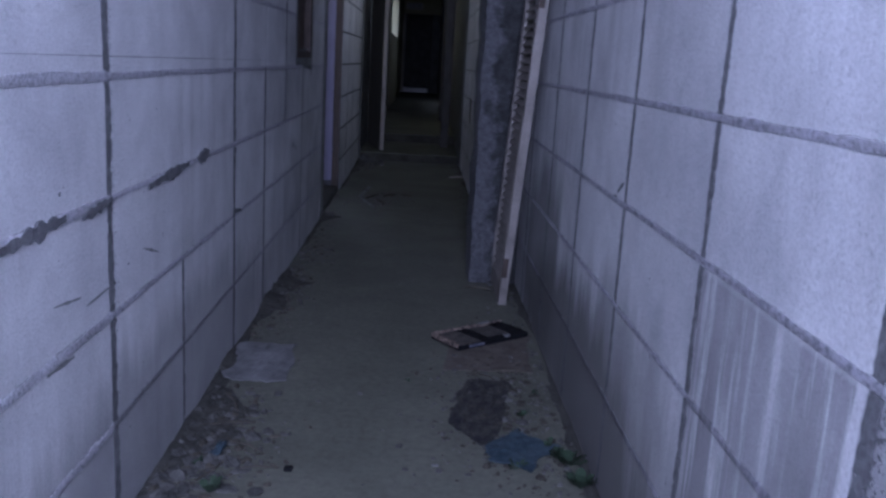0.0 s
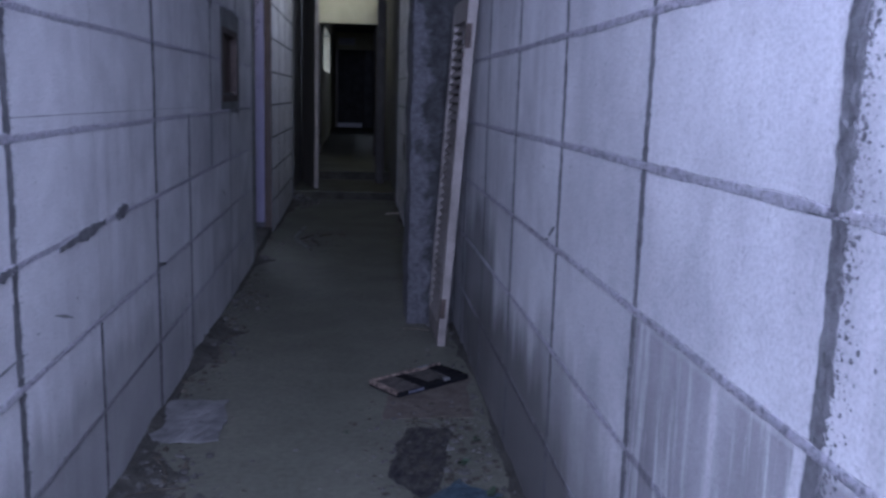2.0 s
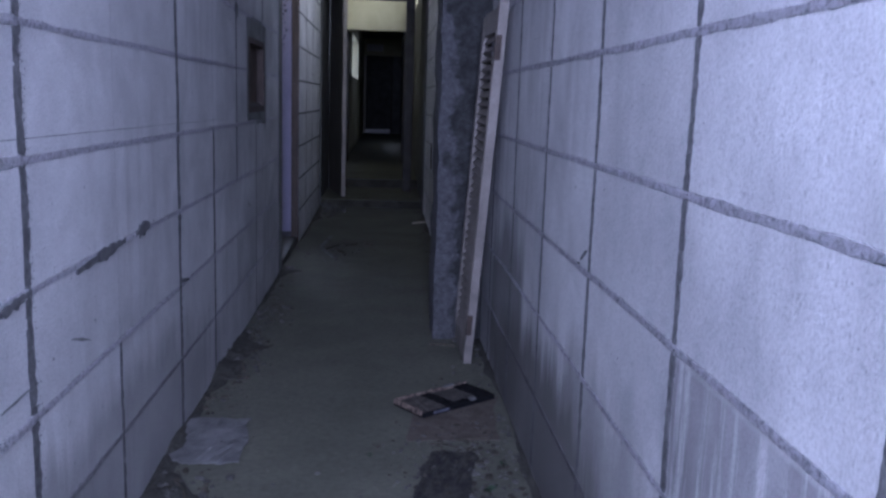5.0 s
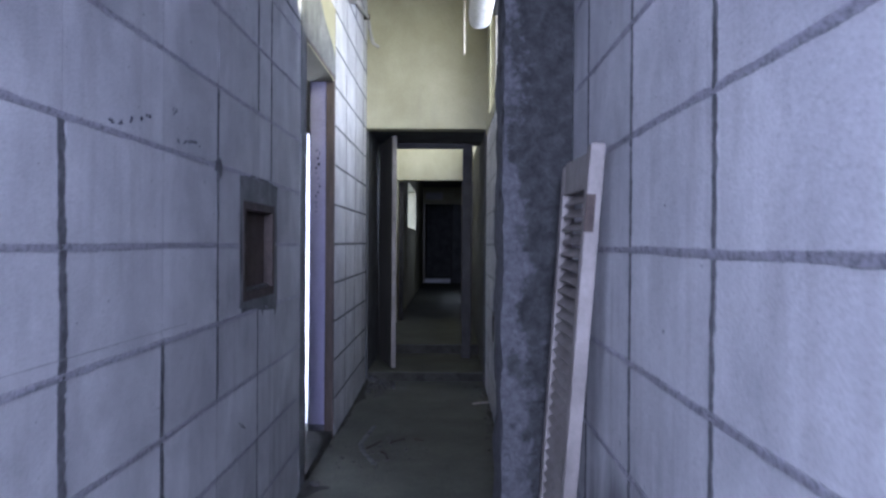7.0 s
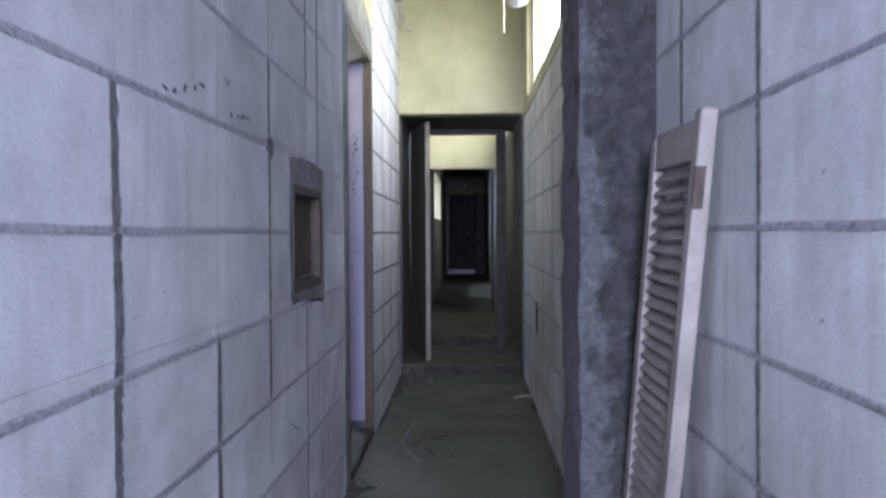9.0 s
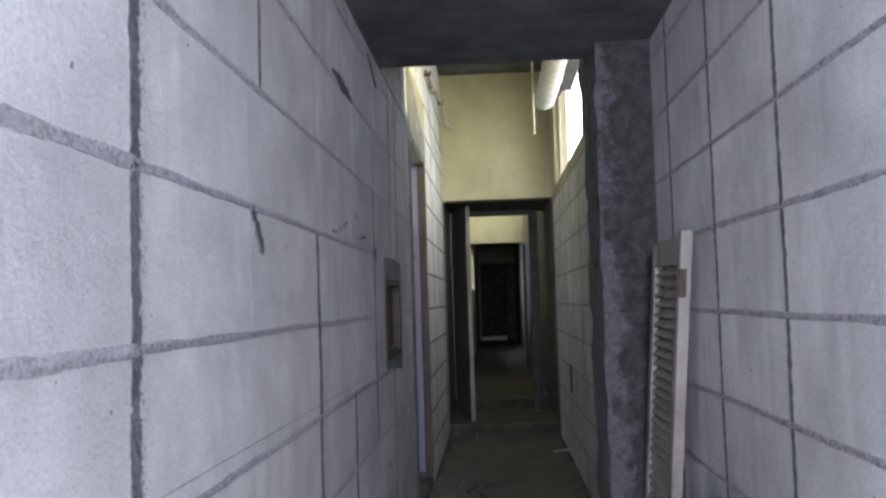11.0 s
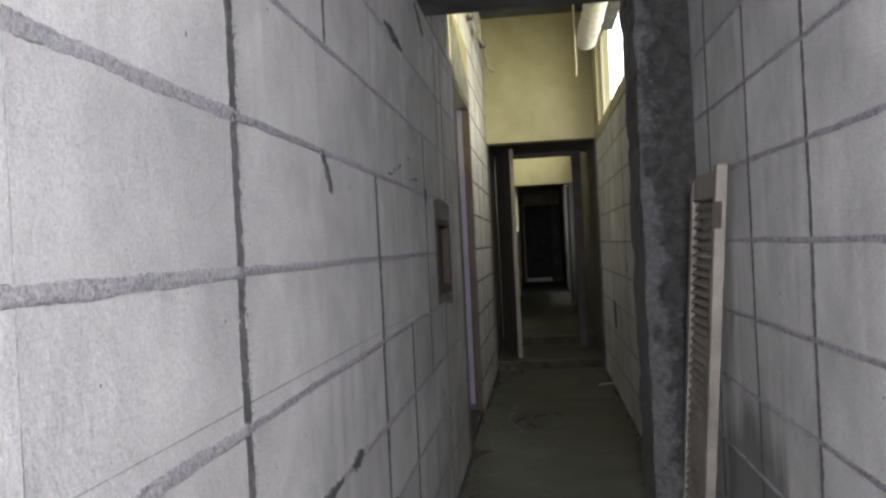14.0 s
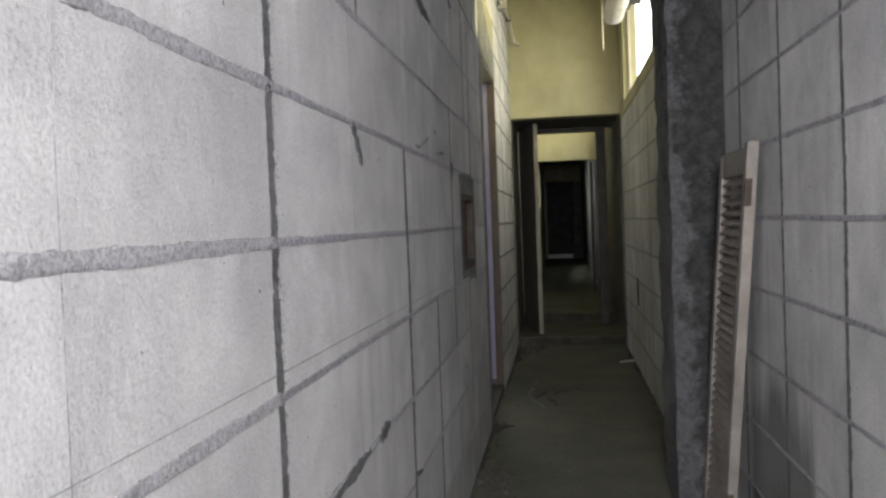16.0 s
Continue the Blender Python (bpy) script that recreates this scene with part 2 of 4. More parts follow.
BLACK = surface("black_plastic", (0.005, 0.005, 0.006), (0.014, 0.014, 0.016), 9, rough=0.7, relief=0.5, gloss=0.1)
BLUEBAG = surface("blue_plastic", (0.020, 0.036, 0.050), (0.062, 0.085, 0.098), 9, rough=0.6, fine=60, fine_amount=0.5, relief=0.5, gloss=0.25)
BROWNCARD = surface("brown_card", (0.065, 0.055, 0.042), (0.14, 0.12, 0.095), 14)
GREEN = surface("weed_leaf", (0.024, 0.038, 0.022), (0.050, 0.075, 0.044), 20, rough=0.8, gloss=0.12)
DIRTSHEET = surface("dirty_dark_sheet", (0.018, 0.019, 0.022), (0.075, 0.070, 0.058), 26, rough=0.8, fine=70, fine_amount=0.6, relief=0.7, gloss=0.15)
PRINT = surface("printed_card", (0.03, 0.03, 0.027), (0.115, 0.10, 0.085), 34, rough=0.6)
SCUFFED = surface("scuffed_card", (0.035, 0.028, 0.022), (0.26, 0.20, 0.155), 55, rough=0.7, stops=(0.38, 0.6))
DRY = surface("dry_leaf", (0.038, 0.034, 0.024), (0.10, 0.088, 0.064), 30, vary=0.4)
DOORLEAF = surface("grey_door_paint", (0.10, 0.095, 0.078), (0.17, 0.16, 0.13), 6, rough=0.65, stretch=(4, 4, 0.5), relief=0.2)
FADED = surface("faded_print", (0.05, 0.055, 0.075), (0.17, 0.17, 0.20), 40, rough=0.6)
INK = surface("ink", (0.035, 0.033, 0.05), (0.07, 0.065, 0.09), 30)


FROST, frost_tree, frost_bsdf = material("frosted_glass")
frost_bsdf.inputs["Base Color"].default_value = (0.92, 0.91, 0.88, 1)
frost_bsdf.inputs["Roughness"].default_value = 0.7
frost_bsdf.inputs["Transmission Weight"].default_value = 1.0
BACKDROP, bd_tree, bd_bsdf = material("bright_haze")
bd_bsdf.inputs["Base Color"].default_value = (0.8, 0.8, 0.8, 1)
bd_bsdf.inputs["Emission Color"].default_value = (1.0, 0.99, 0.95, 1)
bd_bsdf.inputs["Emission Strength"].default_value = 3.0


# ---------------------------------------------------------------- mesh helpers
def mesh_of(name, bm, mat):
    me = bpy.data.meshes.new(name)
    bm.to_mesh(me)
    bm.free()
    me.materials.append(mat)
    return me


def part(name, bm, mat, parent, label=""):
    ob = new(name, mesh_of(name, bm, mat))
    ob.parent = parent
    return tagged(ob, label)


def thing(name, at, label, category, kind="", group=""):
    ob = new(name)
    ob.matrix_world = at if isinstance(at, Matrix) else Matrix.Translation(at)
    return tagged(ob, label, category, group, kind)


def solid(name, bm, mat, label, category, kind=""):
    return tagged(new(name, mesh_of(name, bm, mat)), label, category, "", kind)


def box(x0, x1, y0, y1, z0, z1, bevel=0.0, bm=None):
    bm = bm or bmesh.new()
    made = bmesh.ops.create_cube(bm, size=1, matrix=Matrix.Translation(((x0 + x1) / 2, (y0 + y1) / 2, (z0 + z1) / 2)) @ Matrix.Diagonal((x1 - x0, y1 - y0, z1 - z0, 1)))
    if bevel:
        edges = {e for v in made["verts"] for e in v.link_edges}
        bmesh.ops.bevel(bm, geom=list(edges), offset=bevel, segments=2, affect="EDGES", profile=0.5)
    return bm


def rough_box(x0, x1, y0, y1, z0, z1, step, amount, scale=9.0):
    """A box cut into cells whose surface is uneven."""
    bm = bmesh.new()
    nx, ny, nz = (max(1, round((b - a) / step)) for a, b in ((x0, x1), (y0, y1), (z0, z1)))
    verts = {}

    def vert(i, j, k):
        if (i, j, k) not in verts:
            p = Vector((x0 + (x1 - x0) * i / nx, y0 + (y1 - y0) * j / ny, z0 + (z1 - z0) * k / nz))
            d = noise.noise_vector(p * scale) * amount + noise.noise_vector(p * scale * 3.1) * amount * 0.45
            verts[i, j, k] = bm.verts.new(p + d)
        return verts[i, j, k]

    for i in range(nx):
        for j in range(ny):
            for k, flip in ((0, 1), (nz, 0)):
                f = [vert(i, j, k), vert(i + 1, j, k), vert(i + 1, j + 1, k), vert(i, j + 1, k)]
                bm.faces.new(f[::-1] if flip else f)
    for i in range(nx):
        for k in range(nz):
            for j, flip in ((0, 0), (ny, 1)):
                f = [vert(i, j, k), vert(i + 1, j, k), vert(i + 1, j, k + 1), vert(i, j, k + 1)]
                bm.faces.new(f[::-1] if flip else f)
    for j in range(ny):
        for k in range(nz):
            for i, flip in ((0, 1), (nx, 0)):
                f = [vert(i, j, k), vert(i, j + 1, k), vert(i, j + 1, k + 1), vert(i, j, k + 1)]
                bm.faces.new(f[::-1] if flip else f)
    return bm


def tube(points, radius, sides=10):
    bm = bmesh.new()
    rings = []
    for n, p in enumerate(points):
        p = Vector(p)
        a = Vector(points[max(n - 1, 0)])
        b = Vector(points[min(n + 1, len(points) - 1)])
        q = (b - a).to_track_quat("Z", "Y")
        rings.append([bm.verts.new(p + q @ Vector((radius * math.cos(t), radius * math.sin(t), 0))) for t in (2 * math.pi * s / sides for s in range(sides))])
    for r, s in zip(rings, rings[1:]):
        for k in range(sides):
            bm.faces.new((r[k], r[(k + 1) % sides], s[(k + 1) % sides], s[k]))
    bm.faces.new(rings[0][::-1])
    bm.faces.new(rings[-1])
    return bm


# ---------------------------------------------------------------- plan, in metres
ENTRY = 1.3        # near end of the corridor, unseen; the added lamp stands here
XR = 1.14          # near right wall
XF = 1.06          # right wall past the pilaster
COURSE = 0.25
PIL0, PIL1, PILX = 6.68, 7.14, 0.914
SOFFIT, WELL = 2.345, 3.5
DOOR0, DOOR1 = 8.27, 9.42   # side doorway
DW = 11.5          # first cross wall
END = 27.0
rng = random.Random(5)


def wall_core(name, x0, x1, y0, y1, z0, z1, label, mat=None):
    return solid(name, box(x0, x1, y0, y1, z0, z1), mat or JOINT, label, "wall", "structure")


# floor: one uneven sheet up to the first step
def floor_sheet(x0, x1, y0, y1, z, step, amount):
    bm = bmesh.new()
    nx, ny = round((x1 - x0) / step), round((y1 - y0) / step)
    grid = [[bm.verts.new((x0 + (x1 - x0) * i / nx, y0 + (y1 - y0) * j / ny, z)) for j in range(ny + 1)] for i in range(nx + 1)]
    for col in grid:
        for v in col:
            v.co.z += amount * (noise.noise(v.co * 2.3) + 0.5 * noise.noise(v.co * 7.1))
    for i in range(nx):
        for j in range(ny):
            bm.faces.new((grid[i][j], grid[i + 1][j], grid[i + 1][j + 1], grid[i][j + 1]))
    for f in bm.faces:
        f.smooth = True
    return bm


DIRT = surface("packed_dirt", (0.032, 0.031, 0.025), (0.078, 0.075, 0.060), 7, fine=60, fine_amount=0.6, relief=0.9, relief_size=0.01)
floor = solid("floor", floor_sheet(-0.02, 1.30, -0.3, 11.74, 0.0, 0.06, 0.004), FLOOR, "dusty grey-brown concrete floor of the corridor", "floor", "structure")
solid("step_1", box(-0.02, 1.2, 11.72, 13.06, -0.1, 0.085, 0.008), FLOOR, "low worn concrete step under the doorway", "step", "structure")
solid("step_2", box(-0.02, 1.2, 13.04, END + 4, -0.1, 0.185, 0.008), FLOOR, "second low concrete step and far corridor floor", "step", "structure")
solid("threshold", rough_box(-0.17, -0.004, DOOR0, DOOR1 - 0.036, -0.05, 0.052, 0.05, 0.006, 8), DIRT, "worn dirty threshold of the side doorway", "threshold", "structure")
solid("floor_room", box(-3.2, -0.02, 5.6, 11.0, -0.1, 0.045), FLOOR, "dark concrete floor of the side room", "floor", "structure")

# Thin dark strips cover the front faces of both steps.
solid("riser_1", box(-0.02, 1.2, 11.712, 11.7195, -0.02, 0.078), DIRT, "dark riser of the low step", "step", "structure")
solid("riser_2", box(-0.02, 1.2, 13.032, 13.0395, 0.08, 0.178), DIRT, "dark riser of the second step", "step", "structure")


def dirt_bank(name, x, face, y0, y1, width, height, seed, label):
    """Dirt that has gathered along a wall foot, ragged in width and height."""
    n = round((y1 - y0) / 0.035)
    verts, faces = [], []
    for k in range(n + 1):
        y = y0 + (y1 - y0) * k / n
        w = width * (0.55 + 0.9 * abs(noise.noise((seed, y * 1.9, 0))) + 0.5 * noise.noise((seed, y * 9.0, 3)))
        h = height * (0.5 + 0.9 * abs(noise.noise((seed + 7, y * 2.7, 0))) + 0.5 * noise.noise((seed, y * 13.0, 5)))
        keep = min(1.0, max(0.0, 0.45 + 1.7 * noise.noise((seed * 3.1, y * 1.35, 8))))
        w, h = max(w * keep, 0.006), max(h * keep, 0.003)
        for a in range(7):
            t = a / 6
            z = h * (1 - t) ** 1.6 + 0.006 * (1 - t) * noise.noise((a * 1.3, y * 30, seed)) - (0.006 if a == 6 else 0.0)
            verts.append((x + face * w * t * (1 + 0.25 * noise.noise((a, y * 25, seed))), y, z + 0.001))
    for k in range(n):
        for a in range(6):
            f = (7 * k + a, 7 * k + a + 1, 7 * k + a + 8, 7 * k + a + 7)
            faces.append(f if face > 0 else f[::-1])
    me = bpy.data.meshes.new(name)
    me.from_pydata(verts, [], faces)
    me.materials.append(DIRT)
    return tagged(new(name, me), label, "dirt", "", "stuff")


dirt_bank("dirt_bank", -0.004, 1, 2.4, 8.3, 0.16, 0.045, 1.0, "dark dirt gathered along the block wall foot")
dirt_bank("dirt_bank", XR + 0.004, -1, 2.4, 6.72, 0.06, 0.028, 2.0, "dark dirt gathered along the block wall foot")
dirt_bank("dirt_bank", XF + 0.004, -1, 7.1, 11.7, 0.07, 0.03, 3.0, "dark dirt gathered along the far wall foot")
dirt_bank("dirt_bank", -0.004, 1, 9.4, 11.7, 0.09, 0.04, 4.0, "dark dirt gathered along the far wall foot")
dirt_bank("dirt_bank", -0.004, 1, 4.25, 5.15, 0.17, 0.012, 5.5, "heap of dirt and crumbs at the block wall foot")
dirt_bank("dirt_bank", XR + 0.004, -1, 4.5, 5.3, 0.13, 0.022, 7.5, "dirt and crumbs gathered by the plastic sheets")
# walls: cores of dark mortar carry the blocks
BOX0, BOX1, BOXZ0, BOXZ1 = 6.945, 7.485, 1.045, 1.41   # recess of the wall box
core = box(-0.165, -0.0015, ENTRY, BOX0, -0.05, WELL)
box(-0.165, -0.0015, BOX1, DOOR0, -0.05, WELL, 0, core)
box(-0.165, -0.0015, BOX0, BOX1, -0.05, BOXZ0, 0, core)
box(-0.165, -0.0015, BOX0, BOX1, BOXZ1, WELL, 0, core)
wall_left = solid("wall_left", core, JOINT, "long wall of pale aerated concrete blocks with dark joints", "wall", "structure")
wall_left_far = wall_core("wall_left_far", -0.165, -0.0015, DOOR1, DW, -0.05, WELL, "sunlit wall of pale aerated concrete blocks past the side door")
wall_right = wall_core("wall_right", XR + 0.0015, XR + 0.2, ENTRY, PIL0, -0.05, SOFFIT + 0.4, "wall of pale aerated concrete blocks with dark vertical joints")
lintel = wall_core("wall_over_door", -0.165, -0.002, DOOR0, DOOR1, 2.29, WELL, "plastered wall above the side door", PLASTER)
WIN1, WINZ, WINT = 11.0, 2.31, 3.18
wall_right_far = wall_core("wall_right_far", XF + 0.0015, XF + 0.17, PIL1 - 0.1, DW, -0.05, WINZ - 0.10, "yellowish block wall under the clerestory opening")
wall_core("wall_clerestory_sill", XF - 0.004, XF + 0.17, PIL1 - 0.1, DW, WINZ - 0.10, WINZ, "rough mortar sill of the clerestory opening", PLASTER)
wall_core("wall_clerestory_end", XF, XF + 0.075, WIN1, DW, WINZ, WELL, "plastered wall beside the clerestory opening", PLASTER)
solid("wall_clerestory_near", rough_box(XF + 0.004, XF + 0.165, PIL1 - 0.1, 8.66, WINZ - 0.02, WELL, 0.07, 0.022, 7), CONCRETE, "broken concrete edge beside the clerestory opening", "wall", "structure")
wall_core("wall_clerestory_top", XF, XF + 0.17, PIL1 - 0.1, WIN1, WINT, WELL, "concrete lintel over the clerestory opening", CONCRETE)
wall_core("wall_header", -0.165, XF + 0.17, DW, DW + 0.20, 2.268, WELL, "grey plastered wall above the first doorway", PLASTER)
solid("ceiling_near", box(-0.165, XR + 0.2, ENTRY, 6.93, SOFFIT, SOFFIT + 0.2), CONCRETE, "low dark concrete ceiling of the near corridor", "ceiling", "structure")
wall_core("wall_over_beam", -0.003, XF + 0.17, 6.80, 6.929, SOFFIT + 0.2, WELL, "concrete wall above the beam", CONCRETE)
solid("ceiling_well", box(-0.165, XF + 0.2, 6.8, 17.2, WELL, WELL + 0.15), CONCRETE, "dark concrete ceiling slab", "ceiling", "structure")
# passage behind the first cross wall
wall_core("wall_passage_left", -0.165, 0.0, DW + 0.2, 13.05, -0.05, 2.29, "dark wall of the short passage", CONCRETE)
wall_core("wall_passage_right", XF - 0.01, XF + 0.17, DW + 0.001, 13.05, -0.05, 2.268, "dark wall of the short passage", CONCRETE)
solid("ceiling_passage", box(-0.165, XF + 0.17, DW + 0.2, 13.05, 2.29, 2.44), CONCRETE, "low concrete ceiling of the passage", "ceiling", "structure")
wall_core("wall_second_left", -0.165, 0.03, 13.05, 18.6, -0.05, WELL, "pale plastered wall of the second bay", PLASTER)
# Right walls here get the dark tone in place of shade.
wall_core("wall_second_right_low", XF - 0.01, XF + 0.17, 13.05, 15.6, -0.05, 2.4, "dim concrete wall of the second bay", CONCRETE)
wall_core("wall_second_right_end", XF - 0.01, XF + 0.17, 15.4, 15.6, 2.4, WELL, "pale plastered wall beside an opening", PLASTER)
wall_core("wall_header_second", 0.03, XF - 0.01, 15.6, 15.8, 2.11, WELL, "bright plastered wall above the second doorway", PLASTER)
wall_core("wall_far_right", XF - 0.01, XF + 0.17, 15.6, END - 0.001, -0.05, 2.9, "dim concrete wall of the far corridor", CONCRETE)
wall_core("wall_far_left_low", -0.165, 0.03, 18.6, 22.0, -0.05, 1.52, "dim plastered wall under a window", PLASTER)
wall_core("wall_far_left_top", -0.165, 0.03, 18.6, 22.0, 2.3, 2.9, "dim plastered wall over a window", PLASTER)
wall_core("wall_far_left_end", -0.165, 0.03, 22.0, END - 0.001, -0.05, 2.9, "dim plastered wall of the far corridor", PLASTER)
solid("ceiling_far", box(-0.165, XF + 0.17, 15.8, END + 4, 2.75, 2.9), CONCRETE, "dark concrete ceiling of the far corridor", "ceiling", "structure")
# end wall with a dark doorway
wall_core("wall_end_top", 0.03, XF, END, END + 0.15, 2.29, 2.75, "grey wall above the last doorway", PLASTER)
# Dark tone instead of plaster keeps this side looking shaded.
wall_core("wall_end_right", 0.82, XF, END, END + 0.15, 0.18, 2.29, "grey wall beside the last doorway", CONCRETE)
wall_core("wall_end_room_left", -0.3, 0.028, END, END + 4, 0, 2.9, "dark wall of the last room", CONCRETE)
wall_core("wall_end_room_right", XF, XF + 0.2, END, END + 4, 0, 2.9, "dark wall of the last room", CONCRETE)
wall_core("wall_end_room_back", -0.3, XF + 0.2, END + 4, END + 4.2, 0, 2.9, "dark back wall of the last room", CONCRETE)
# side room shell
wall_core("wall_room_back", -3.4, -3.2, 5.6, 11.2, -0.1, 2.8, "plain wall of the side room", PLASTER)
wall_core("wall_room_near", -3.2, -0.165, 5.4, 5.6, -0.1, 2.8, "plain wall of the side room", PLASTER)
wall_core("wall_room_far", -3.2, -0.165, 11.0, 11.2, -0.1, 2.8, "plain wall of the side room", PLASTER)
solid("ceiling_room", box(-3.4, -0.165, 5.4, 11.2, 2.8, 2.95), CONCRETE, "ceiling of the side room", "ceiling", "structure")
solid("ground", box(-60, 60, -60, 90, -0.3, -0.16), FLOOR, "bare ground round the building", "ground", "structure")

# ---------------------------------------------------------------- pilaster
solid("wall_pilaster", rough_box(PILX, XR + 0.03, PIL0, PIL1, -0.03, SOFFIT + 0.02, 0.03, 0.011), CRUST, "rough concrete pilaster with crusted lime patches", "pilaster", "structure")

# ---------------------------------------------------------------- loose things
def stile_mesh(x0, x1, t, h):
    """An upright of the shutter, its top worn round."""
    bm = box(x0, x1, 0, t, 0, h)
    top = [e for e in bm.edges if all(v.co.z > h - 0.001 for v in e.verts)]
    bmesh.ops.bevel(bm, geom=top, offset=0.013, segments=4, affect="EDGES", profile=0.5)
    sharp = [e for e in bm.edges if abs(e.verts[0].co.z - e.verts[1].co.z) > 0.5]
    bmesh.ops.bevel(bm, geom=sharp, offset=0.004, segments=2, affect="EDGES", profile=0.5)
    return bm


def shutter():
    """A louvred shutter leaf, leaning on the wall."""
    H, W, T, stile = 1.55, 0.45, 0.038, 0.05
    foot, top = Vector((1.026, 6.29, 0.0)), Vector((1.082, 5.955, 1.52))
    up = (top - foot).normalized()
    along = Vector((-0.009, 0.45, 0.004)).normalized()
    out = along.cross(up).normalized()
    racked = Matrix((along, out, up)).transposed().to_4x4()
    square = Matrix((along, out, along.cross(out))).transposed().to_4x4()
    ob = thing("louvred_shutter", foot, "weathered off-white louvred shutter leaning on the block wall", "shutter")

    def fixed(name, bm, mat, label=""):
        bmesh.ops.transform(bm, matrix=racked, verts=bm.verts[:])
        bmesh.ops.recalc_face_normals(bm, faces=bm.faces[:])
        return part(name, bm, mat, ob, label)

    fixed("near_stile", stile_mesh(0, stile, T, H), LOUVER)
    fixed("far_stile", stile_mesh(W - stile, W, T, H - 0.025), LOUVER)
    fixed("top_rail", box(stile, W - stile, 0.002, T - 0.002, H - 0.115, H - 0.022, 0.003), LOUVER)
    fixed("bottom_rail", box(stile, W - stile, 0.002, T - 0.002, 0, 0.1, 0.003), LOUVER)
    n = 36
    slat = mesh_of("slat", box(stile - 0.005, W - stile + 0.005, -0.019, 0.019, -0.0035, 0.0035, 0.0015), LOUVER)
    for k in range(n):
        s = new("slat", slat)
        s.parent = ob
        s.matrix_local = Matrix.Translation(racked @ Vector((0, T / 2, 0.12 + (H - 0.255) * k / (n - 1)))) @ square @ Matrix.Rotation(radians(SLAT_TILT + 5 * math.sin(k * 2.3)), 4, "X")
    for z in (1.325, 0.14):
        fixed("hinge_plate", box(-0.002, stile * 0.2, -0.001, T * 0.6, z, z + 0.095, 0.001), RUST, "rusty brown hinge plate")
    return ob


SLAT_TILT = -42
shutter()

# side door: lining, brown frame, white leaf standing open in the room
door = thing("door_1", (-0.08, DOOR1, 0.045), "side doorway with lilac lining and a bright frosted leaf", "door", "structure")
part("far_lining", box(-0.079, 0.024, -0.02, 0.0, 0.045, 2.285, 0.002), LILAC, door, "lilac painted door lining")
part("frame_post", box(0.024, 0.078, -0.035, 0.0, -0.045, 2.285, 0.003), BROWN, door, "brown wooden frame post")
part("near_post", box(0.03, 0.083, DOOR0 - DOOR1, DOOR0 - DOOR1 + 0.03, -0.045, 2.285, 0.003), BROWN, door)
part("head", box(-0.085, 0.083, DOOR0 - DOOR1, 0.0, 2.255, 2.285, 0.003), BROWN, door)
# Made frosted so the added lamp shows through as a daylit strip.
part("leaf", box(-0.90, -0.081, 0.002, 0.022, 0.045, 1.91), FROST, door, "white frosted glass leaf with an added lamp behind")

# first doorway: frame and a leaf standing open towards the corridor
door2 = thing("door_2", (0.15, 12.68, 0.085), "dark wooden door standing open in the passage", "door", "structure")
part("left_post", box(-0.04, 0.01, 0.0, 0.10, 0, 2.19, 0.003), DARKWOOD, door2)
part("right_post", box(0.72, 0.80, 0.0, 0.10, 0, 2.19, 0.003), DARKWOOD, door2)
part("right_stop", box(0.80, 0.815, -0.04, 0.10, 0, 2.17, 0.003), DARKWOOD, door2)
part("head", box(0.01, 0.72, 0.0, 0.10, 2.14, 2.19, 0.003), DARKWOOD, door2)
leaf = part("leaf", box(0.0, 0.042, -0.80, 0.0, 0.01, 2.165, 0.003), DOORLEAF, door2, "worn door leaf with a pale edge")
# Paler strip paints the light that falls on the leaf's free edge.
edge = part("edge", box(0.001, 0.041, -0.8035, -0.8002, 0.012, 2.163), LOUVER, leaf, "free edge of the door, coloured paler as lit")
leaf.matrix_local = Matrix.Translation((-0.125, -0.02, 0)) @ Matrix.Rotation(radians(13.0), 4, "Z")


solid("backdrop_east", box(4.0, 4.1, 2, 70, -0.15, 22), BACKDROP, "bright hazy daylight outside the clerestory", "backdrop", "structure")
solid("backdrop_west", box(-4.2, -4.1, 14, 60, -0.15, 12), BACKDROP, "bright hazy daylight outside the far window", "backdrop", "structure")
solid("wall_near_jamb", box(-0.02, 0.003, DOOR0 - 0.14, DOOR0, -0.02, 2.62), PLASTER_DARK, "grey plaster strip beside the side door", "wall", "structure")
wall_core("wall_back_left", -0.4, -0.05, ENTRY - 0.2, ENTRY - 0.001, -0.05, 2.6, "added plain wall end behind the near corridor", PLASTER)
wall_core("wall_back_right", XR + 0.05, XR + 0.4, ENTRY - 0.2, ENTRY - 0.001, -0.05, 2.6, "added plain wall end behind the near corridor", PLASTER)


def ragged(rnd, pts, amount):
    return [(y + rnd.uniform(-amount, amount), z + rnd.uniform(-amount, amount)) for y, z in pts]


def wall_patch(name, wall, x, face, outline, mat, lift=0.0008, label=""):
    """A thin smear of mortar or a mark on a wall, from its outline in y and z."""
    bm = bmesh.new()
    front = [bm.verts.new((x + face * lift, y, z)) for y, z in outline]
    back = [bm.verts.new((x - face * 0.004, y, z)) for y, z in outline]
    f = bm.faces.new(front)
    for k in range(len(front)):
        n = (k + 1) % len(front)
        bm.faces.new((front[k], back[k], back[n], front[n]))
    bmesh.ops.triangulate(bm, faces=[f])
    bmesh.ops.recalc_face_normals(bm, faces=bm.faces[:])
    return part(name, bm, mat, wall, label)


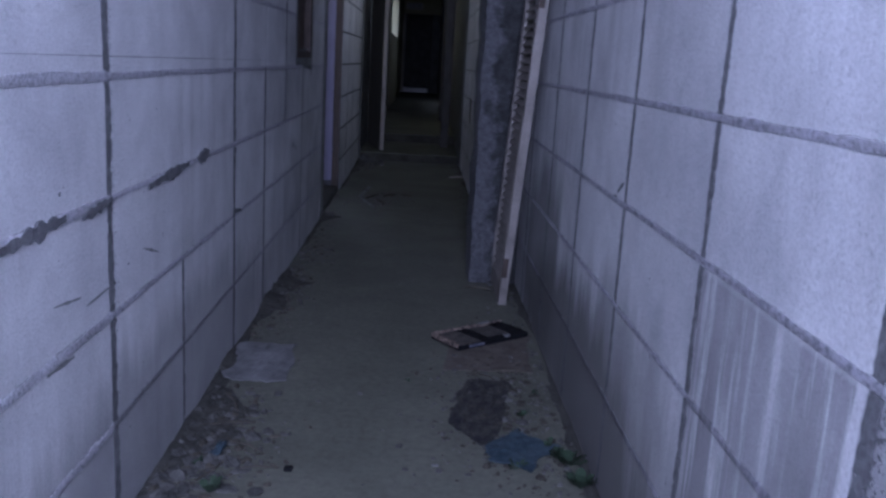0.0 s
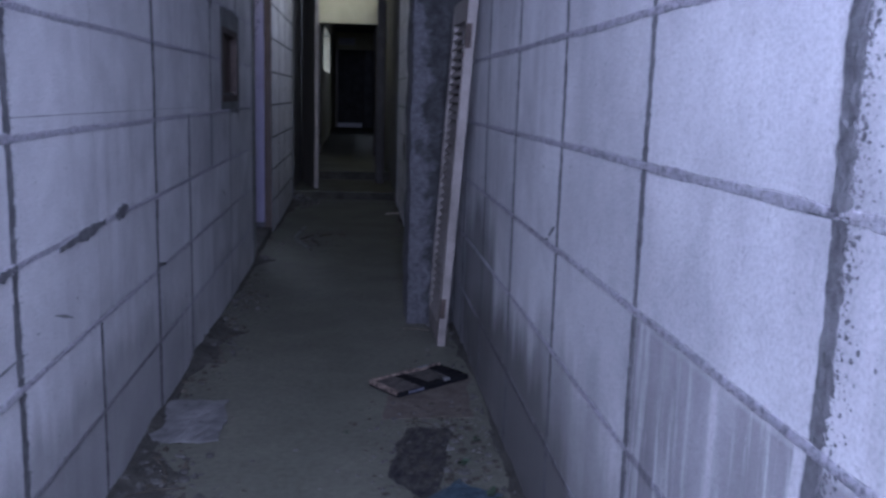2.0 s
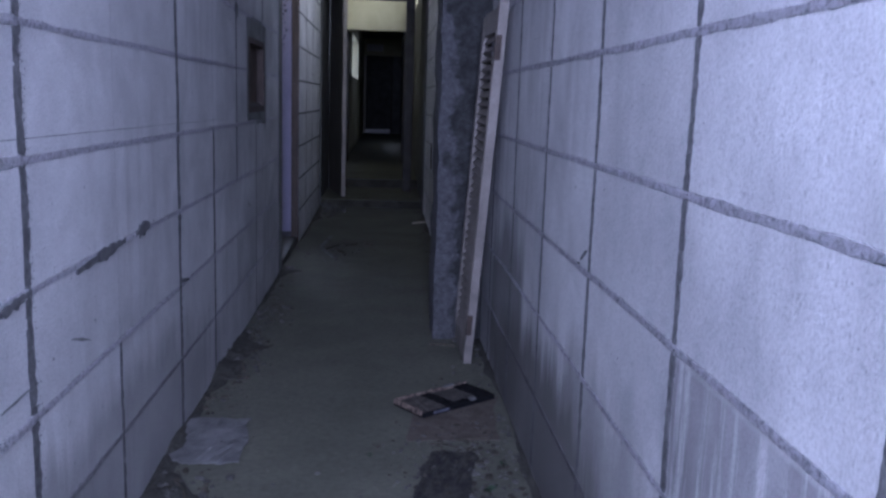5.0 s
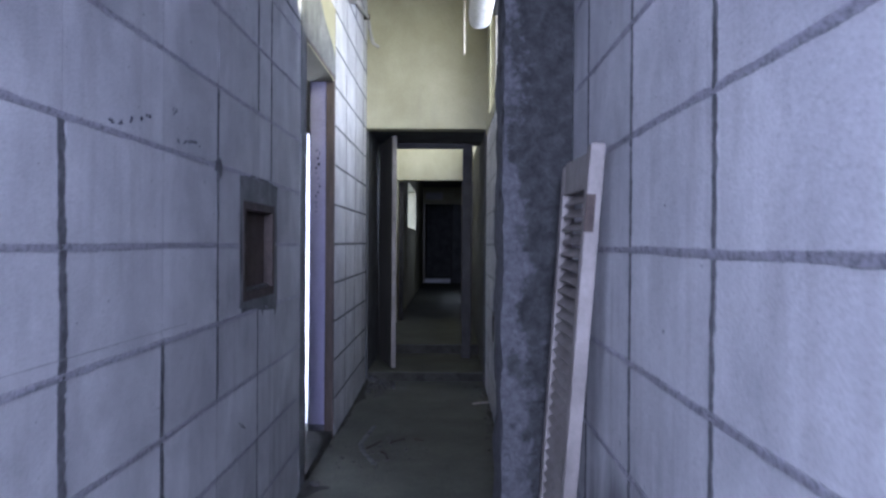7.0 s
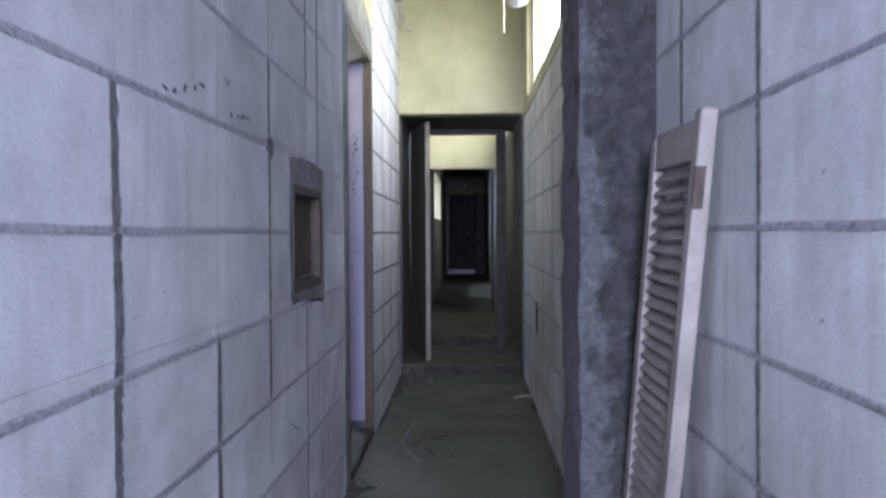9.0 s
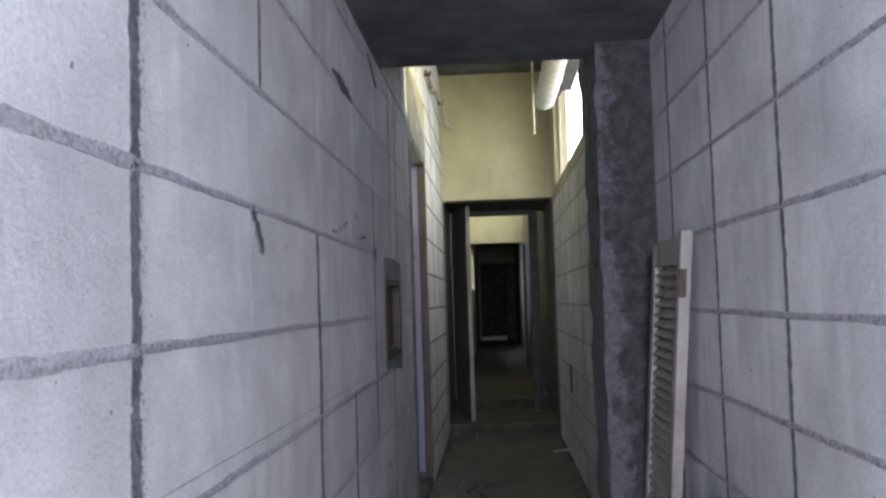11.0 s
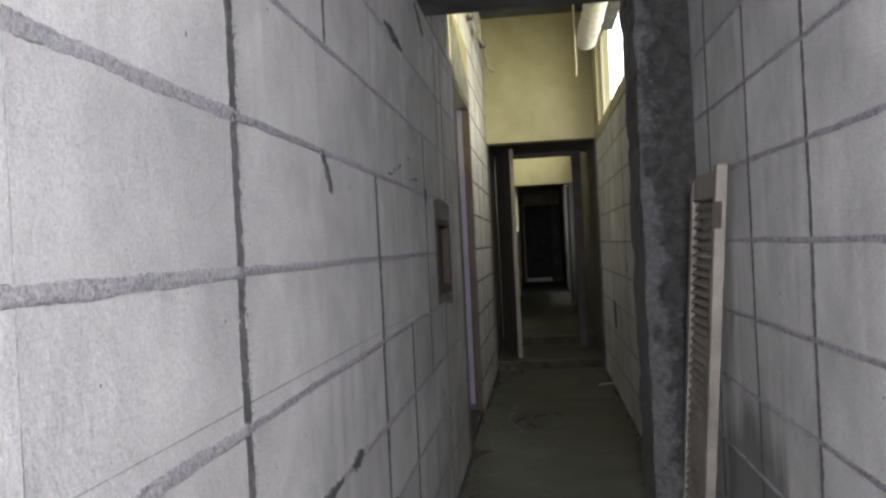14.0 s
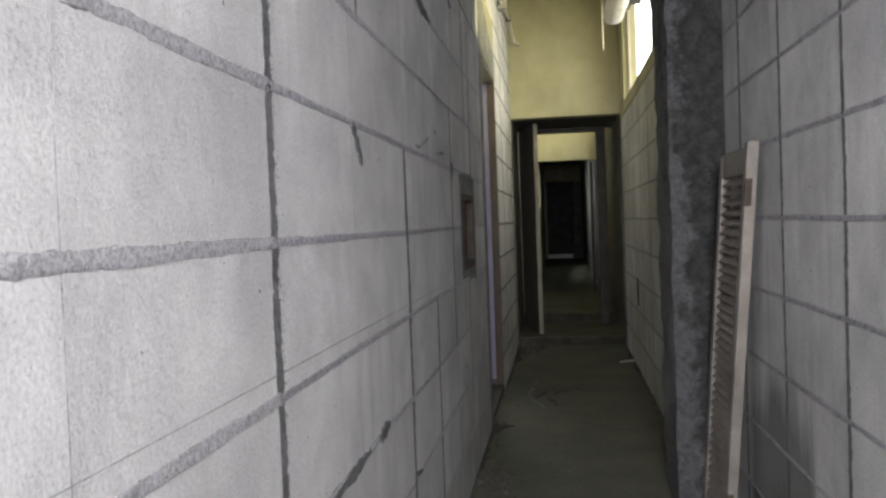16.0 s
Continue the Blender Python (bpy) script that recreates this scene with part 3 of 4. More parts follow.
def smear(rnd, y0, z0, y1, z1, w, n=9):
    """Outline of a long ragged smear between two places."""
    d = Vector((y1 - y0, z1 - z0))
    q = Vector((-d.y, d.x)).normalized()
    a, b2 = [], []
    for k in range(n + 1):
        t = k / n
        p = Vector((y0, z0)) + d * t
        s = w * (0.35 + 0.65 * math.sin(math.pi * min(max(t, 0.08), 0.92))) * rnd.uniform(0.45, 1.15)
        a.append(tuple(p + q * s / 2))
        b2.append(tuple(p - q * s * rnd.uniform(0.3, 0.6)))
    return a + b2[::-1]


marks = random.Random(21)
for y0, z0, y1, z1, w in ((3.80, 0.742, 4.06, 0.752, 0.035), (4.14, 0.735, 4.30, 0.750, 0.022), (4.54, 0.738, 4.90, 0.752, 0.030), (5.00, 0.752, 5.13, 0.762, 0.040),
                          (4.845, 1.50, 4.925, 1.415, 0.048), (5.77, 2.03, 6.12, 2.01, 0.045), (6.57, 1.50, 6.65, 1.495, 0.075),
                          (3.40, 1.44, 3.45, 1.42, 0.02), (6.55, 2.30, 6.78, 2.22, 0.045), (5.48, 0.52, 5.62, 0.50, 0.014)):
    wall_patch("mortar_gouge", wall_left, 0.0, 1, smear(marks, y0, z0, y1, z1, w, 16), JOINT, 0.0042, "dark gouge in the bed joint")
pencil = ((5.74, 1.517), (5.79, 1.527), (5.84, 1.538), (5.90, 1.550), (5.96, 1.563), (6.17, 1.605), (6.21, 1.531), (6.25, 1.536), (6.30, 1.538), (6.34, 1.542), (6.38, 1.541))
for k, (y0, z0) in enumerate(pencil):
    for j in range(3):
        y, z, r = y0 + marks.uniform(-0.02, 0.02), z0 + marks.uniform(-0.006, 0.006), marks.uniform(0.004, 0.010)
        wall_patch("pencil_mark", wall_left, 0.0, 1, [(y, z), (y + r, z + r * 0.3), (y + r * 0.8, z + r * 1.2), (y - r * 0.2, z + r)], INK, 0.0014)


def splashes(wall, x, face, count, where, sizes, mat, seed, label):
    """Many small specks of mortar or dirt on a wall, as one part."""
    rnd = random.Random(seed)
    verts, faces = [], []
    for k in range(count):
        y, z = where(rnd)
        r = sizes[0] + (sizes[1] - sizes[0]) * rnd.random() ** 3
        o, n = len(verts), 6
        sy, sz = rnd.uniform(0.6, 1.5), rnd.uniform(0.6, 1.5)
        verts.append((x + face * 0.0014, y, z))
        for j in range(n):
            a = 6.283 * j / n
            q = r * rnd.uniform(0.6, 1.2)
            verts.append((x + face * 0.0004, y + q * sy * math.cos(a), z + q * sz * math.sin(a)))
        faces += [(o, o + 1 + j, o + 1 + (j + 1) % n) for j in range(n)]
    me = bpy.data.meshes.new("mortar_splashes")
    me.from_pydata(verts, [], faces)
    me.materials.append(mat)
    ob = new("mortar_splashes", me)
    ob.parent = wall
    return tagged(ob, label, "", "", "stuff")


splashes(wall_right, XR, -1, 2600, lambda r: (3.362 - abs(r.gauss(0, 0.016 + 0.02 * (r.random() < 0.2))), r.uniform(0.55, 2.2)), (0.0007, 0.0036), JOINT, 31, "dark mortar splashes beside a wide joint")
splashes(wall_right, XR, -1, 130, lambda r: (r.uniform(2.8, 6.6), r.uniform(0.2, 2.2)), (0.0012, 0.005), JOINT, 32, "scattered dark specks")
splashes(wall_left, 0.0, 1, 320, lambda r: (r.uniform(2.6, 7.9), r.uniform(0.2, 2.25)), (0.001, 0.0045), JOINT, 33, "scattered dark specks")
splashes(wall_left, 0.0, 1, 160, lambda r: (r.uniform(2.6, 7.9), r.uniform(0.2, 2.25)), (0.0008, 0.0028), PAPER, 34, "scattered pale specks")
splashes(wall_right_far, XF, -1, 120, lambda r: (r.uniform(9.0, 10.6), abs(r.gauss(0, 0.06)) + 0.02), (0.003, 0.016), WHITE, 36, "white lime crust along the wall foot")
splashes(wall_left, 0.0, 1, 1500, lambda r: (4.300 + abs(r.gauss(0, 0.013)), r.uniform(0.3, 2.2)), (0.0006, 0.0026), JOINT, 35, "mortar crumbs beside a wide joint")
for y0, z0, y1, z1, w in ((3.16, 0.80, 3.19, 0.785, 0.010), (3.19, 0.785, 3.23, 0.80, 0.008), (4.60, 0.80, 4.66, 0.77, 0.016), (4.66, 0.76, 4.69, 0.755, 0.008)):
    wall_patch("scratch", wall_right, XR, -1, smear(marks, y0, z0, y1, z1, w, 4), JOINT, 0.0014)
for y0, z0, y1, z1, w in ((4.0, 0.60, 4.12, 0.585, 0.008), (4.15, 0.56, 4.27, 0.565, 0.007), (4.5, 0.60, 4.62, 0.565, 0.010), (3.96, 0.485, 4.08, 0.48, 0.012), (3.62, 0.90, 3.645, 0.87, 0.018), (6.9, 0.62, 7.0, 0.58, 0.01)):
    wall_patch("scratch", wall_left, 0.0, 1, smear(marks, y0, z0, y1, z1, w, 6), PLASTER_DARK, 0.0014)
wall_patch("trowel_line", wall_left, 0.0, 1, smear(marks, 3.1, 1.045, 6.3, 1.03, 0.0034, 60), HAIR, 0.0005)
wall_patch("mortar_fill", lintel, -0.002, 1, ragged(marks, [(8.2, 2.31), (8.6, 2.31), (9.0, 2.31), (9.40, 2.31), (9.41, 2.42), (9.25, 2.50), (8.95, 2.56), (8.6, 2.66), (8.25, 2.70)], 0.015), PLASTER_DARK, 0.006, "smeared grey mortar over the door head")

# wall box: mortar surround, rusty rim and back
wbox = thing("wall_box", (0.0, (BOX0 + BOX1) / 2, (BOXZ0 + BOXZ1) / 2), "small rusty recessed junction box with a mortar surround", "junction box")
bw, bh = (BOX1 - BOX0) / 2, (BOXZ1 - BOXZ0) / 2
part("back", box(-0.05, -0.034, -bw, bw, -bh, bh), TERRACOTTA, wbox, "red-brown back plate")
for name, a in (("rim_top", (-0.034, 0.004, -bw, bw, bh - 0.03, bh)), ("rim_bottom", (-0.034, 0.004, -bw, bw, -bh, -bh + 0.032)),
                ("rim_near", (-0.034, 0.004, -bw, -bw + 0.04, -bh + 0.032, bh - 0.03)), ("rim_far", (-0.034, 0.004, bw - 0.035, bw, -bh + 0.032, bh - 0.03))):
    part(name, box(*a, 0.002), RUST, wbox)
part("dust", box(-0.033, -0.006, -bw + 0.04, bw - 0.06, -bh + 0.0325, -bh + 0.046, 0.005), RUBBLE, wbox, "pale dust on the box floor")
for name, out in (("surround_top", [(-bw - 0.05, bh), (bw + 0.06, bh), (bw + 0.075, bh + 0.085), (bw * 0.5, bh + 0.10), (0.0, bh + 0.085), (-bw * 0.5, bh + 0.10), (-bw - 0.05, bh + 0.085)]),
                  ("surround_bottom", [(-bw - 0.045, -bh), (-bw - 0.05, -bh - 0.02), (-bw * 0.4, -bh - 0.03), (0.02, -bh - 0.05), (bw * 0.5, -bh - 0.045), (bw + 0.06, -bh - 0.07), (bw + 0.08, -bh)]),
                  ("mortar_drip", [(bw + 0.01, -bh - 0.05), (bw + 0.04, -bh - 0.105), (bw + 0.055, -bh - 0.06)]),
                  ("mortar_drip", [(0.03, -bh - 0.04), (0.06, -bh - 0.075), (0.09, -bh - 0.04)]),
                  ("surround_near", [(-bw - 0.045, -bh), (-bw, -bh), (-bw, bh), (-bw - 0.05, bh), (-bw - 0.03, 0.03)]),
                  ("surround_far", [(bw, -bh), (bw + 0.08, -bh), (bw + 0.05, 0.0), (bw + 0.06, bh), (bw, bh)])):
    wall_patch(name, wbox, 0.0, 1, out, PLASTER_DARK, 0.0016, "grey mortar surround")

# handwriting on the lilac lining, as strokes
for k in range(14):
    z = 1.80 - 0.03 * k + marks.uniform(-0.006, 0.006)
    x = -0.035 + marks.uniform(-0.012, 0.016)
    part("writing_stroke", box(x, x + marks.uniform(0.004, 0.016), -0.0212, -0.0200, z, z + marks.uniform(0.004, 0.02)), INK, door)

# ---------------------------------------------------------------- overhead, in the light well
duct = thing("lagged_duct", (0.0, 0.0, 0.0), "white lagged duct hung below the ceiling beside the opening", "duct")
casing = tube([(0.962, 7.2 + 0.05 * k, 2.998) for k in range(68)], 0.086, 20)
for v in casing.verts:
    v.co += noise.noise_vector(v.co * 9) * 0.010 + noise.noise_vector(v.co * 31) * 0.004
for f in casing.faces:
    f.smooth = len(f.verts) == 4
part("casing", casing, DUCT, duct)
for y in (7.9, 9.0, 10.2):
    part("hanger", tube([(0.955, y, 3.06), (0.955, y, WELL + 0.01)], 0.006, 6), RUST, duct)
solid("hanging_rod", tube([(0.835, 10.0, 2.60), (0.833, 9.99, 3.1), (0.83, 9.97, WELL + 0.01)], 0.007, 8), PALEWOOD, "thin pale rod hanging from the ceiling", "rod")
con = thing("conduit", (0.0, 0.0, 0.0), "broken grey conduit pipe running along the block wall", "conduit")
run = [(0.030, 9.61, 3.028), (0.030, 10.10, 3.033), (0.030, 11.23, 3.179), (0.043, 11.30, 3.086), (0.061, 11.40, 2.997), (0.113, 11.42, 2.965)]
part("pipe", tube([(0.03, run[0][1] - 0.6, WELL + 0.01)] + run, 0.014, 10), PIPE, con)
for k in (0, 2):
    part("clamp", box(0.0, 0.048, run[k][1] - 0.02, run[k][1] + 0.02, run[k][2] - 0.022, run[k][2] + 0.022, 0.004), RUST, con)
part("junction", box(0.0, 0.07, run[1][1] - 0.06, run[1][1] + 0.06, run[1][2] - 0.04, run[1][2] + 0.05, 0.012), PIPE, con)
win = thing("window_1", (XF, 0.0, 0.0), "clerestory opening with a thin frame and chipped edges", "window", "structure")
part("top_frame", box(0.03, 0.07, PIL1, WIN1, WINT - 0.05, WINT, 0.004), DARKWOOD, win)
part("far_frame", box(0.045, 0.07, WIN1 - 0.04, WIN1 - 0.002, WINZ, WINT - 0.05, 0.004), PALEWOOD, win)
part("mullion", box(0.10, 0.115, 9.28, 9.30, WINZ, WINT - 0.05), PALEWOOD, win)

sock = thing("socket_recess", (XF, 10.08, 0.66), "broken socket recess with rusty box and smeared mortar", "socket")
part("plate", box(-0.006, 0.01, -0.05, 0.05, -0.11, 0.11, 0.003), RUST, sock)
# Flat black piece on the plate stands in for a shaded hollow.
part("painted_hollow", box(-0.009, -0.005, -0.03, 0.03, -0.07, 0.07, 0.001), BLACK, sock)

# ---------------------------------------------------------------- floor things
def chunk(rnd, r, bm=None, at=(0, 0, 0)):
    bm = bm or bmesh.new()
    made = bmesh.ops.create_icosphere(bm, subdivisions=1, radius=r)
    sq = Vector((rnd.uniform(0.7, 1.3), rnd.uniform(0.7, 1.3), rnd.uniform(0.35, 0.7)))
    turn = Matrix.Rotation(rnd.uniform(0, 6.3), 3, "Z")
    for v in made["verts"]:
        c = Vector((v.co.x * sq.x, v.co.y * sq.y, v.co.z * sq.z)) * rnd.uniform(0.75, 1.2)
        v.co = turn @ c + Vector(at)
    return bm


def scatter(name, count, where, sizes, mat, label, seed):
    """Small rubble along a strip, as one mesh."""
    rnd = random.Random(seed)
    verts, faces = [], []
    base = bmesh.new()
    bmesh.ops.create_icosphere(base, subdivisions=1, radius=1)
    bv = [v.co.copy() for v in base.verts]
    bf = [[v.index for v in f.verts] for f in base.faces]
    base.free()
    for k in range(count):
        x, y = where(rnd)
        r = sizes[0] + (sizes[1] - sizes[0]) * rnd.random() ** 3
        sx, sy, sz, a = rnd.uniform(0.6, 1.4), rnd.uniform(0.6, 1.4), rnd.uniform(0.3, 0.8), rnd.uniform(0, 6.3)
        o = len(verts)
        for c in bv:
            j = rnd.uniform(0.7, 1.25)
            px, py = c.x * sx * r * j, c.y * sy * r * j
            verts.append((x + px * math.cos(a) - py * math.sin(a), y + px * math.sin(a) + py * math.cos(a), 0.3 * r * sz + c.z * sz * r * j))
        faces += [[i + o for i in f] for f in bf]
    me = bpy.data.meshes.new(name)
    me.from_pydata(verts, [], faces)
    me.materials.append(mat)
    return tagged(new(name, me), label, "debris", "", "stuff")


scatter("rubble", 420, lambda r: (min(abs(r.gauss(0, 0.075)) + 0.008, 0.34), r.uniform(3.2, 8.0)), (0.003, 0.014), RUBBLE, "crumbled mortar and dirt along the wall foot", 3)
scatter("rubble", 260, lambda r: (min(abs(r.gauss(0, 0.10)) + 0.008, 0.30), r.gauss(4.70, 0.22)), (0.003, 0.017), RUBBLE, "heap of crumbled mortar and litter at the wall foot", 4)
scatter("rubble", 330, lambda r: (XR - min(abs(r.gauss(0, 0.06)) + 0.008, 0.2), r.uniform(3.0, 6.6)), (0.003, 0.012), RUBBLE, "crumbled mortar along the wall foot", 5)
scatter("rubble", 170, lambda r: (r.gauss(0.90, 0.12), r.gauss(5.0, 0.33)), (0.003, 0.016), RUBBLE, "grit and litter round the plastic sheets", 6)
scatter("rubble", 260, lambda r: (r.gauss(0.30, 0.16), r.gauss(9.15, 0.28)), (0.003, 0.013), RUBBLE, "crumbled plaster on the floor by the side door", 7)
scatter("rubble", 260, lambda r: (XF - min(abs(r.gauss(0, 0.05)) + 0.006, 0.2), r.uniform(7.2, 11.5)), (0.003, 0.013), RUBBLE, "crumbled mortar along the wall foot", 8)
scatter("grit", 500, lambda r: (r.uniform(0.05, 1.05), r.uniform(2.5, 11.6)), (0.0015, 0.006), RUBBLE, "fine grit on the corridor floor", 9)
scatter("leaf_litter", 160, lambda r: (min(abs(r.gauss(0, 0.08)) + 0.01, 0.3), r.uniform(4.3, 7.8)), (0.006, 0.018), DRY, "dry leaf litter along the wall foot", 13)
scatter("leaf_litter", 120, lambda r: (r.gauss(0.95, 0.09), r.gauss(5.1, 0.4)), (0.005, 0.016), DRY, "dry leaf litter beside the plastic", 14)
scatter("rubble", 420, lambda r: (min(abs(r.gauss(0, 0.13)) + 0.01, 0.36), r.gauss(4.66, 0.24)), (0.005, 0.024), RUBBLE, "broken bits of mortar and litter at the wall foot", 21)
scatter("leaf_litter", 130, lambda r: (min(abs(r.gauss(0, 0.14)) + 0.02, 0.36), r.gauss(4.68, 0.24)), (0.006, 0.020), DRY, "dry leaves and scraps at the wall foot", 22)
scatter("leaf_litter", 260, lambda r: (r.gauss(0.93, 0.09), r.gauss(5.0, 0.24)), (0.004, 0.015), DRY, "dry leaves and scraps over the plastic sheets", 23)
scatter("rubble", 220, lambda r: (r.gauss(0.93, 0.11), r.gauss(5.1, 0.30)), (0.004, 0.013), RUBBLE, "crumbs and scraps over the plastic sheets", 24)
scatter("rubble", 160, lambda r: (min(abs(r.gauss(0, 0.08)) + 0.01, 0.26), r.uniform(6.0, 7.3)), (0.004, 0.018), RUBBLE, "crumbled mortar along the wall foot", 25)
scatter("rubble", 150, lambda r: (r.gauss(0.12, 0.09), r.gauss(11.35, 0.2)), (0.006, 0.028), RUBBLE, "broken plaster heaped by the open door", 26)
stones = random.Random(12)
for x, y, r in ((0.06, 11.93 - 0.25, 0.06), (0.14, 11.60, 0.04), (0.10, 11.52, 0.03), (0.05, 8.3, 0.035), (1.02, 6.62, 0.03)):
    ob = solid("stone", chunk(stones, r), RUBBLE, "broken lump of pale mortar on the floor", "stone")
    ob["group"] = "loose stones"
    ob.location = (x, y, r * 0.42)


def sheet(name, corners, z, mat, label, category, wave, seed, n=14, thick=0.002):
    """A crumpled sheet lying on the floor."""
    bm = bmesh.new()
    a, b2, c, d = (Vector((*p, z)) for p in corners)
    grid = []
    for i in range(n + 1):
        row = []
        for j in range(n + 1):
            u, v = i / n, j / n
            p = a.lerp(b2, u).lerp(d.lerp(c, u), v)
            e = noise.noise_vector(Vector((u * 3 + seed, v * 3, seed * 1.7)))
            edge = 0.034 if i in (0, n) or j in (0, n) else 0.0
            p += Vector((e.x * edge, e.y * edge, 0))
            p.z += wave * (0.6 + abs(noise.noise(Vector((u * 5 + seed, v * 5, 2)))) * 1.6 + 0.7 * noise.noise(Vector((u * 13, v * 13 + seed, 4))))
            row.append(bm.verts.new(p))
        grid.append(row)
    for i in range(n):
        for j in range(n):
            bm.faces.new((grid[i][j], grid[i + 1][j], grid[i + 1][j + 1], grid[i][j + 1]))
    made = bmesh.ops.extrude_face_region(bm, geom=bm.faces[:])
    for v in made["geom"]:
        if isinstance(v, bmesh.types.BMVert):
            v.co.z -= thick + wave * 0.2
    bmesh.ops.recalc_face_normals(bm, faces=bm.faces[:])
    return solid(name, bm, mat, label, category)


sheet("paper_sheet", ((0.017, 5.221), (0.222, 5.215), (0.208, 5.596), (0.010, 5.58)), 0.006, PAPER, "dirty off-white sheet of paper lying by the wall", "paper", 0.005, 2.0)
sheet("plastic_sheet", ((0.75, 4.94), (0.88, 4.77), (0.995, 5.28), (0.84, 5.33)), 0.004, DIRTSHEET, "dirt-covered dark plastic sheet on the floor", "plastic sheet", 0.0045, 5.0, 18)
sheet("plastic_bag", ((0.845, 4.73), (0.96, 4.64), (1.085, 4.80), (0.95, 4.90)), 0.008, BLUEBAG, "torn blue-grey plastic bag on the floor", "bag", 0.004, 8.0, 18)
sheet("card_scrap", ((0.77, 5.40), (1.06, 5.42), (1.12, 5.86), (0.80, 5.72)), 0.001, BROWNCARD, "torn brown card lying under the carton", "card", 0.0015, 11.0)
sheet("plastic_scrap", ((0.12, 4.66), (0.15, 4.65), (0.155, 4.72), (0.13, 4.73)), 0.012, BLUEBAG, "small blue plastic scrap among the rubble", "litter", 0.006, 14.0, 6)


def carton():
    """A flat open carton with black and pale sides, on the floor."""
    ob = thing("flat_carton", Matrix.Translation((0.769, 5.668, 0.0075)) @ Matrix.Rotation(math.atan2(0.215, 0.286), 4, "Z"), "flattened black and white printed carton lying on the floor", "carton")
    L, W, T = 0.36, 0.172, 0.026

    def panel(name, x0, x1, y0, y1, z0, z1, mat, label="", n=8):
        """A card panel that has warped."""
        bm = bmesh.new()
        tops = [[bm.verts.new((x0 + (x1 - x0) * i / n, y0 + (y1 - y0) * j / n, z1 + 0.004 * noise.noise((x0 * 50 + i * 0.8, j * 0.8, z1 * 90)))) for j in range(n + 1)] for i in range(n + 1)]
        for i in range(n):
            for j in range(n):
                bm.faces.new((tops[i][j], tops[i + 1][j], tops[i + 1][j + 1], tops[i][j + 1]))
        made = bmesh.ops.extrude_face_region(bm, geom=bm.faces[:])
        for v in made["geom"]:
            if isinstance(v, bmesh.types.BMVert):
                v.co.z = z0
        bmesh.ops.recalc_face_normals(bm, faces=bm.faces[:])
        part(name, bm, mat, ob, label)

    part("base", box(0, L, -W / 2, W / 2, 0, 0.008, 0.002), BLACK, ob)
    part("front_edge", rough_box(0, L, -W / 2, -W / 2 + 0.007, 0.008, T - 0.008, 0.012, 0.0015, 60), BLACK, ob, "torn black edge")
    part("back_edge", rough_box(0, L, W / 2 - 0.007, W / 2, 0.008, T, 0.012, 0.002, 60), SCUFFED, ob, "scuffed pale edge")
    part("side_edge", rough_box(0, 0.008, -W / 2 + 0.008, W / 2 - 0.008, 0.008, T, 0.012, 0.002, 60), SCUFFED, ob, "scuffed pale edge")
    panel("end_panel", 0.009, 0.120, -W / 2 + 0.008, W / 2 - 0.008, 0.008, 0.016, PRINT, "faded printed panel")
    panel("black_band", 0.121, 0.172, -W / 2 + 0.008, W / 2 - 0.008, 0.008, 0.018, BLACK)
    panel("grey_panel", 0.173, 0.288, -W / 2 + 0.03, W / 2 - 0.008, 0.008, 0.015, PRINT, "faded printed panel")
    panel("front_band", 0.173, 0.288, -W / 2 + 0.008, -W / 2 + 0.029, 0.008, 0.020, BLACK)
    panel("dark_end", 0.289, L, -W / 2 + 0.008, W / 2 - 0.008, 0.008, 0.019, BLACK)
    part("white_tab", rough_box(0.236, 0.258, -W / 2 - 0.002, -W / 2 + 0.018, 0.018, T + 0.001, 0.008, 0.002, 50), PAPER, ob, "torn white tab")
    part("white_tab", rough_box(0.24, 0.29, W / 2 - 0.014, W / 2 + 0.002, T - 0.001, T + 0.004, 0.008, 0.002, 50), PAPER, ob, "torn white tab")
    part("blue_label", box(0.05, 0.125, -W / 2 - 0.003, -W / 2 - 0.0005, 0.006, T - 0.009, 0.001), FADED, ob, "faded blue printed label")


carton()


def weed(x, y, count, size, seed):
    rnd = random.Random(seed)
    ob = thing("weed", (x, y, 0.0), "small green weed growing at the wall foot", "plant", group="weeds")
    for k in range(count):
        a = rnd.uniform(0, 6.3)
        r, hgt = rnd.uniform(0.2, 1.0) * size, rnd.uniform(0.25, 0.9) * size
        tip = Vector((r * math.cos(a), r * math.sin(a), hgt))
        bm = bmesh.new()
        side = Vector((-math.sin(a), math.cos(a), 0)) * size * rnd.uniform(0.16, 0.3)
        mid = tip * 0.72 + Vector((0, 0, size * 0.12))
        pts = [tip * 0.25, tip * 0.45 + side * 0.8, mid + side, tip, mid - side, tip * 0.45 - side * 0.8]
        vs = [bm.verts.new(p) for p in pts]
        c = bm.verts.new(mid * 0.9 - Vector((0, 0, size * 0.05)))
        for i in range(6):
            bm.faces.new((vs[i], vs[(i + 1) % 6], c))
        for f in bm.faces:
            f.smooth = True
        part("leaf", bm, GREEN, ob)
        if k % 3 == 0:
            part("stem", tube([(0, 0, 0), tuple(tip * 0.3), tuple(tip * 0.6)], 0.0016, 5), GREEN, ob)
    return ob


